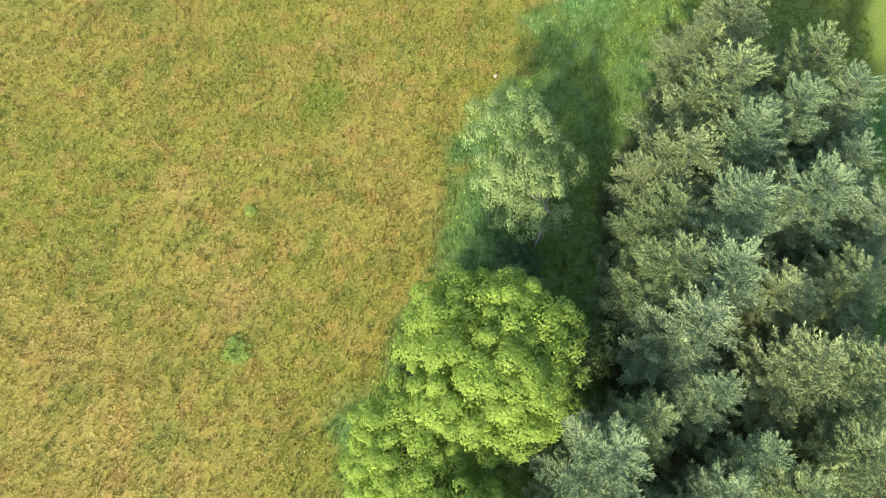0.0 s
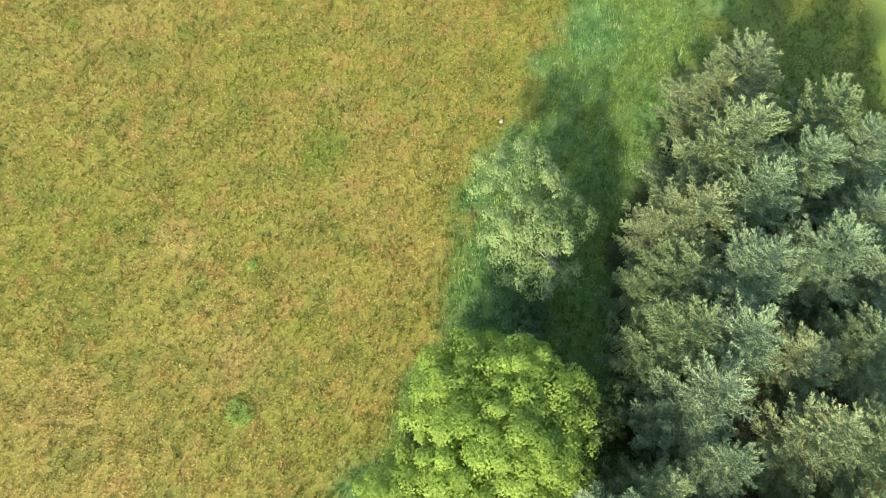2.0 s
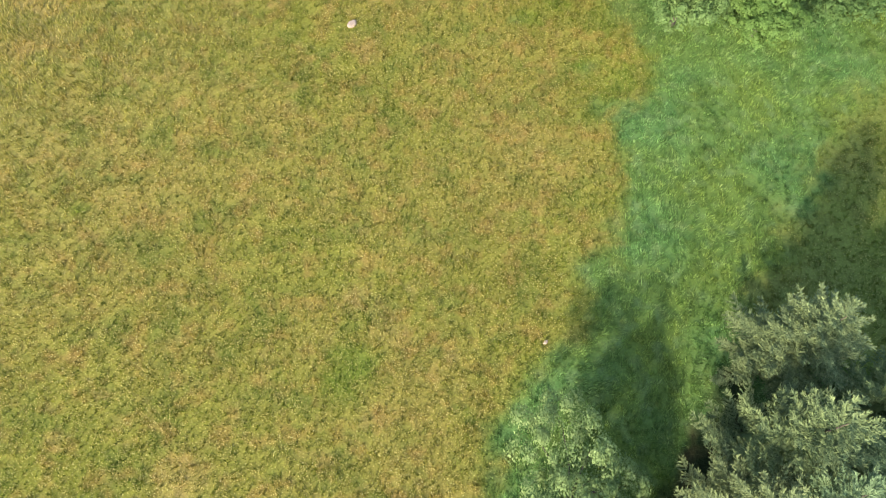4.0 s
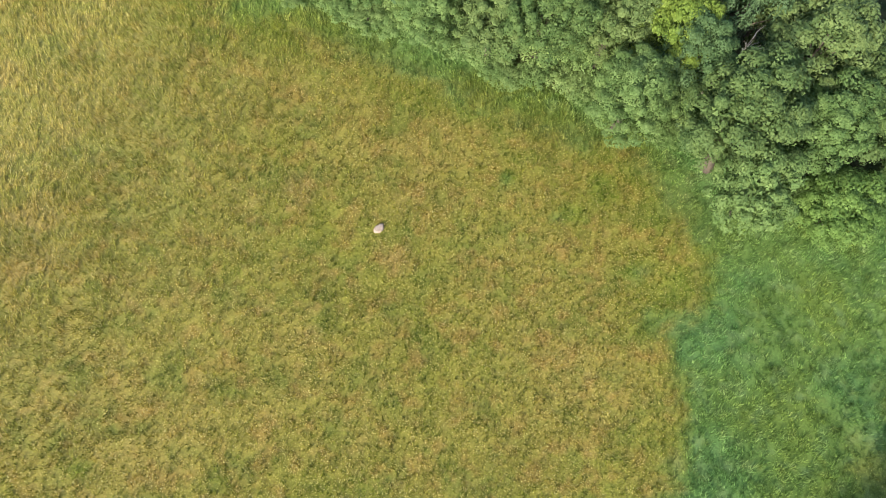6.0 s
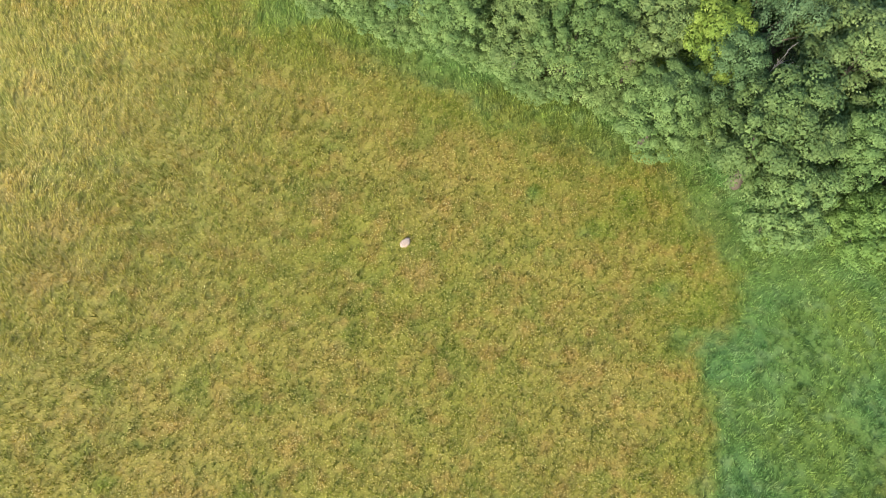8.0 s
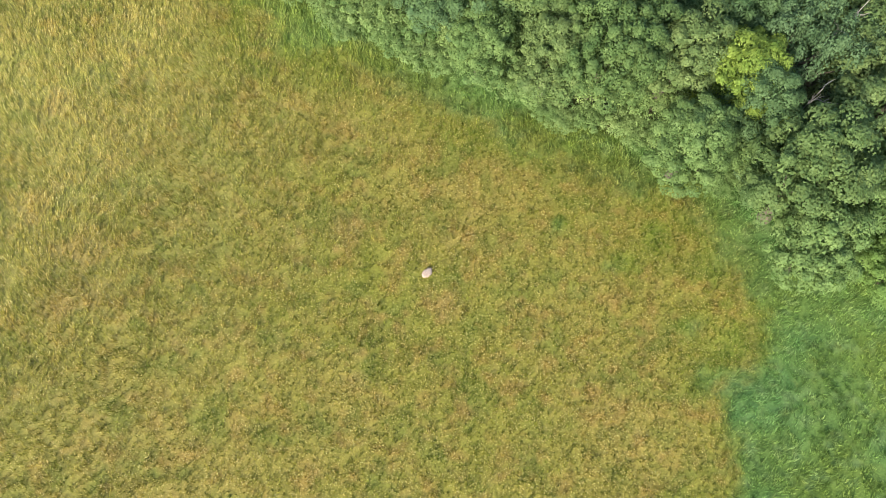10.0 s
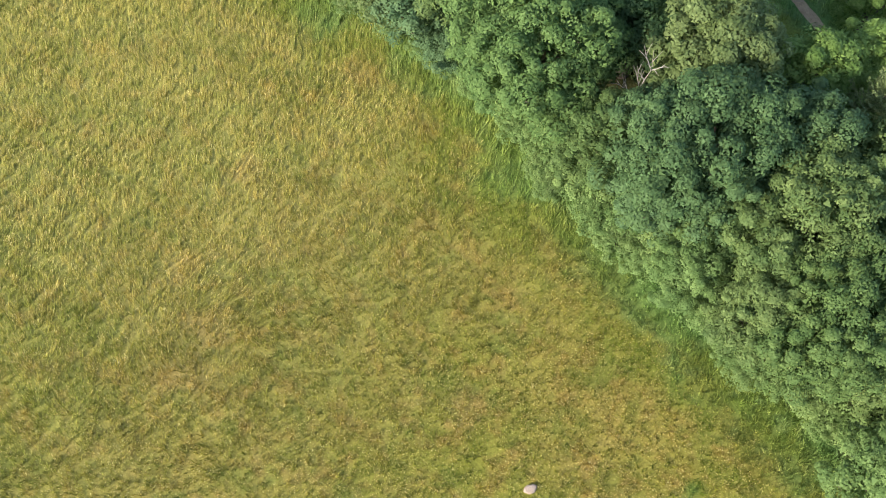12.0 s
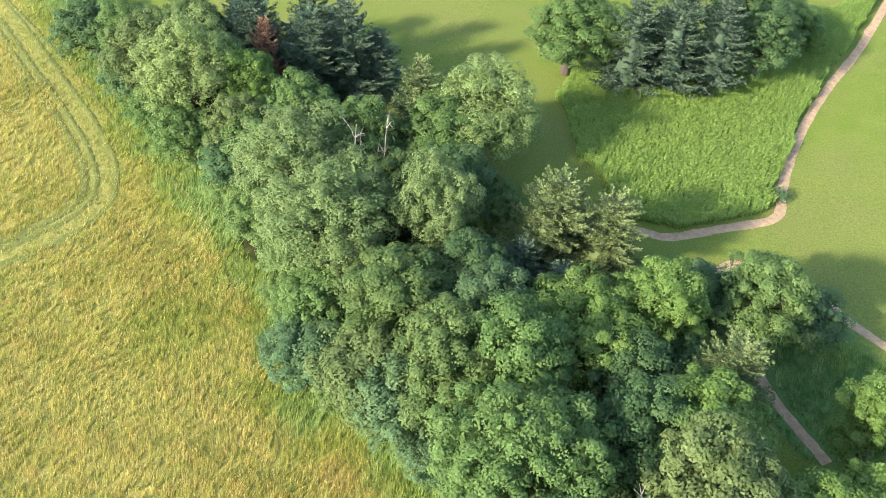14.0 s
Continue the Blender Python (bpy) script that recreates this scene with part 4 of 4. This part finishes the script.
# ---- shrubs along the wood edge ----
def edge_shrubs():
    rs = np.random.RandomState(5)
    line = spline([(19.0, 63.6), (17.0, 65.4), (14.2, 67.8), (8.6, 69.6), (1.5, 71.2), (-6, 73.6), (-13, 75.6), (-18.5, 77.9), (-24.6, 81.2), (-34, 82.6),
                   (-39.5, 84.0), (-45, 88.0), (-51, 92.0), (-59, 95.2), (-69, 98.4), (-78, 101.4), (-90, 105.6)], 0.5)
    seg = np.linalg.norm(np.diff(line, axis=0), axis=1)
    along = np.concatenate([[0], np.cumsum(seg)])
    s = 0.0
    tints = ["margin", "mid", "margin", "mid", "teal", "margin"]
    words = {"teal": "blue-green shrub on the grass margin", "mid": "mid-green shrub on the grass margin", "grey": "grey-green shrub on the grass margin",
             "margin": "light green shrub under the wood edge"}
    while s < along[-1]:
        x, y = np.interp(s, along, line[:, 0]), np.interp(s, along, line[:, 1])
        tint = tints[rs.randint(len(tints))]
        inward = rs.uniform(-0.3, 1.8)
        tree("shrub", x + inward * 0.35, y + inward + 2.6, rs.uniform(1.1, 2.0) + inward * 0.9, rs.uniform(1.2, 1.9), tint, words[tint], "shrub", "shrub", "shrubs of the margin")
        s += rs.uniform(1.2, 2.2)
    s = 0.0
    while s < along[-1]:
        x, y = np.interp(s, along, line[:, 0]), np.interp(s, along, line[:, 1])
        near = s < 62
        out = rs.uniform(0.2, 1.7)
        tree("shrub", x + out * 0.35, y + out + 0.7, rs.uniform(0.5, 0.9) + max(out, 0) * 0.5, rs.uniform(0.9, 1.6), "margin", "low light green shrub sloping into the grass", "shrub", "shrub", "shrubs of the margin")
        s += rs.uniform(1.2, 2.2) if near else rs.uniform(1.8, 2.8)


edge_shrubs()
for x, y, h, r in ((21.4, 64.2, 1.6, 1.5), (24.4, 65.4, 2.0, 1.7), (27.0, 65.0, 1.8, 1.7), (29.8, 65.8, 2.4, 1.9), (32.6, 66.6, 2.2, 1.9), (35.6, 67.4, 2.4, 1.9)):
    tree("shrub", x, y, h, r, "mid", "mid-green shrub at the wood corner", "shrub", "shrub", "shrubs of the margin")
tree("tall", 30.6, 69.4, 9.6, 3.6, "oak", W, "oak_tree", "oak")
tree("tall", 36.0, 71.0, 9.2, 3.8, "mid", "mid-green tree at the wood corner")
tree("shrub", -14.3, 124.4, 1.0, 0.8, "teal", "small dark bush at the trail corner", "shrub", "shrub")
tree("small", 36.0, 53.5, 3.4, 2.6, "mid", "green bush on the far lawn", "shrub", "shrub")


# ---- bare snags ----
def snag(x, y, H, R, seed, label, lean=0.1):
    rs = np.random.RandomState(seed)
    root = new("dead_tree")
    root.location = (x, y, 0)
    soup = Soup()
    zz = np.linspace(-0.2, H, 9)
    spine = np.column_stack([np.cumsum(rs.normal(0, 0.06, 9)) + lean * zz, np.cumsum(rs.normal(0, 0.06, 9)), zz])
    soup.tube(spine, np.linspace(0.12, 0.022, 9), 6)
    part("trunk", soup.mesh("trunk", DEADWOOD, True), root)
    for i in range(9):
        k = rs.randint(4, 9)
        a = rs.uniform(0, 6.28)
        ln = rs.uniform(0.4, 1.0) * R
        d = np.array([math.cos(a), math.sin(a), rs.uniform(0.8, 2.2)])
        p = [spine[k] + d * ln * t + rs.normal(0, 0.06, 3) for t in np.linspace(0, 1, 5)]
        p[0] = spine[k]
        b = Soup()
        b.tube(p, np.linspace(0.04, 0.014, 5), 5)
        for j in range(3):
            q = p[rs.randint(1, 4)]
            e = d + rs.normal(0, 0.7, 3)
            b.tube([q, q + e * 0.25 * ln + rs.normal(0, 0.03, 3), q + e * 0.5 * ln], [0.022, 0.015, 0.008], 4)
        part("bare_branch", b.mesh("bare_branch", DEADWOOD, True), root)
    return tagged(root, label, "dead tree")


snag(-13.2, 82.8, 9.6, 1.5, 1, "bleached bare dead tree in a gap of the wood")
snag(-45.0, 99.6, 10.2, 0.9, 2, "bare dead treetop above the wood edge")
snag(-43.0, 100.6, 10.4, 0.9, 3, "bare dead treetop above the wood edge")
snag(16.4, 76.0, 12.2, 1.0, 4, "bare pale branches in a thin crown")
snag(14.6, 71.6, 8.6, 0.8, 5, "bare pale trunk beside the yellow-green tree", 0.14)
snag(10.4, 22.8, 5.0, 1.3, 6, "thin bare pale branches beside the birch", 0.08)


# ---- small things in the meadow ----
def pale_lump(x, y, sx_, sy_, sz_, name, label, seed, lift):
    rs = np.random.RandomState(seed)
    n = 16
    a = np.linspace(0, 2 * np.pi, n, endpoint=False)
    edge = 1 + rs.normal(0, 0.09, n)
    rings = [np.column_stack([np.cos(a) * edge * r * sx_, np.sin(a) * edge * r * sy_, z * sz_ + rs.normal(0, 0.015 * sz_, n)])
             for r, z in ((0.94, -0.3), (1.0, 0.15), (0.92, 0.36), (0.7, 0.44), (0.35, 0.47))]
    i, j = np.arange(4)[:, None] * n, np.arange(n)[None]
    quads = np.stack([i + j, i + (j + 1) % n, i + (j + 1) % n + n, i + j + n], -1).reshape(-1, 4)
    top = np.array([[4 * n + k, 4 * n + (k + 1) % n, 5 * n] for k in range(n)])
    v = np.concatenate(rings + [np.array([[0, 0, 0.47 * sz_]])])
    ob = new(name, mesh_of(name, v, [quads, top], WHITE_STONE, smooth=True))
    ob.location = (x, y, 0.3 * sz_ + lift)
    ob.rotation_euler = (0, 0, 0.9)
    return tagged(ob, label, "stone")


pale_lump(-6.98, 59.4, 0.42, 0.27, 0.24, "pale_stone", "pale flat stone lying in the meadow grass", 3, 0.04)
pale_lump(8.03, 36.5, 0.17, 0.12, 0.3, "pale_stone", "small white stone at the meadow margin", 4, 0.05)


def weed(x, y, r, h, leaf, label):
    return tree("weed", x, y, h, r, leaf, label, "weed_clump", "weeds", "weed clumps in the meadow")


weed(-8.16, 15.0, 0.85, 0.22, "weed", "low green weed clump in dry meadow grass")
weed(-8.4, 24.6, 0.35, 0.24, "weed", "small green weed clump in dry meadow grass")
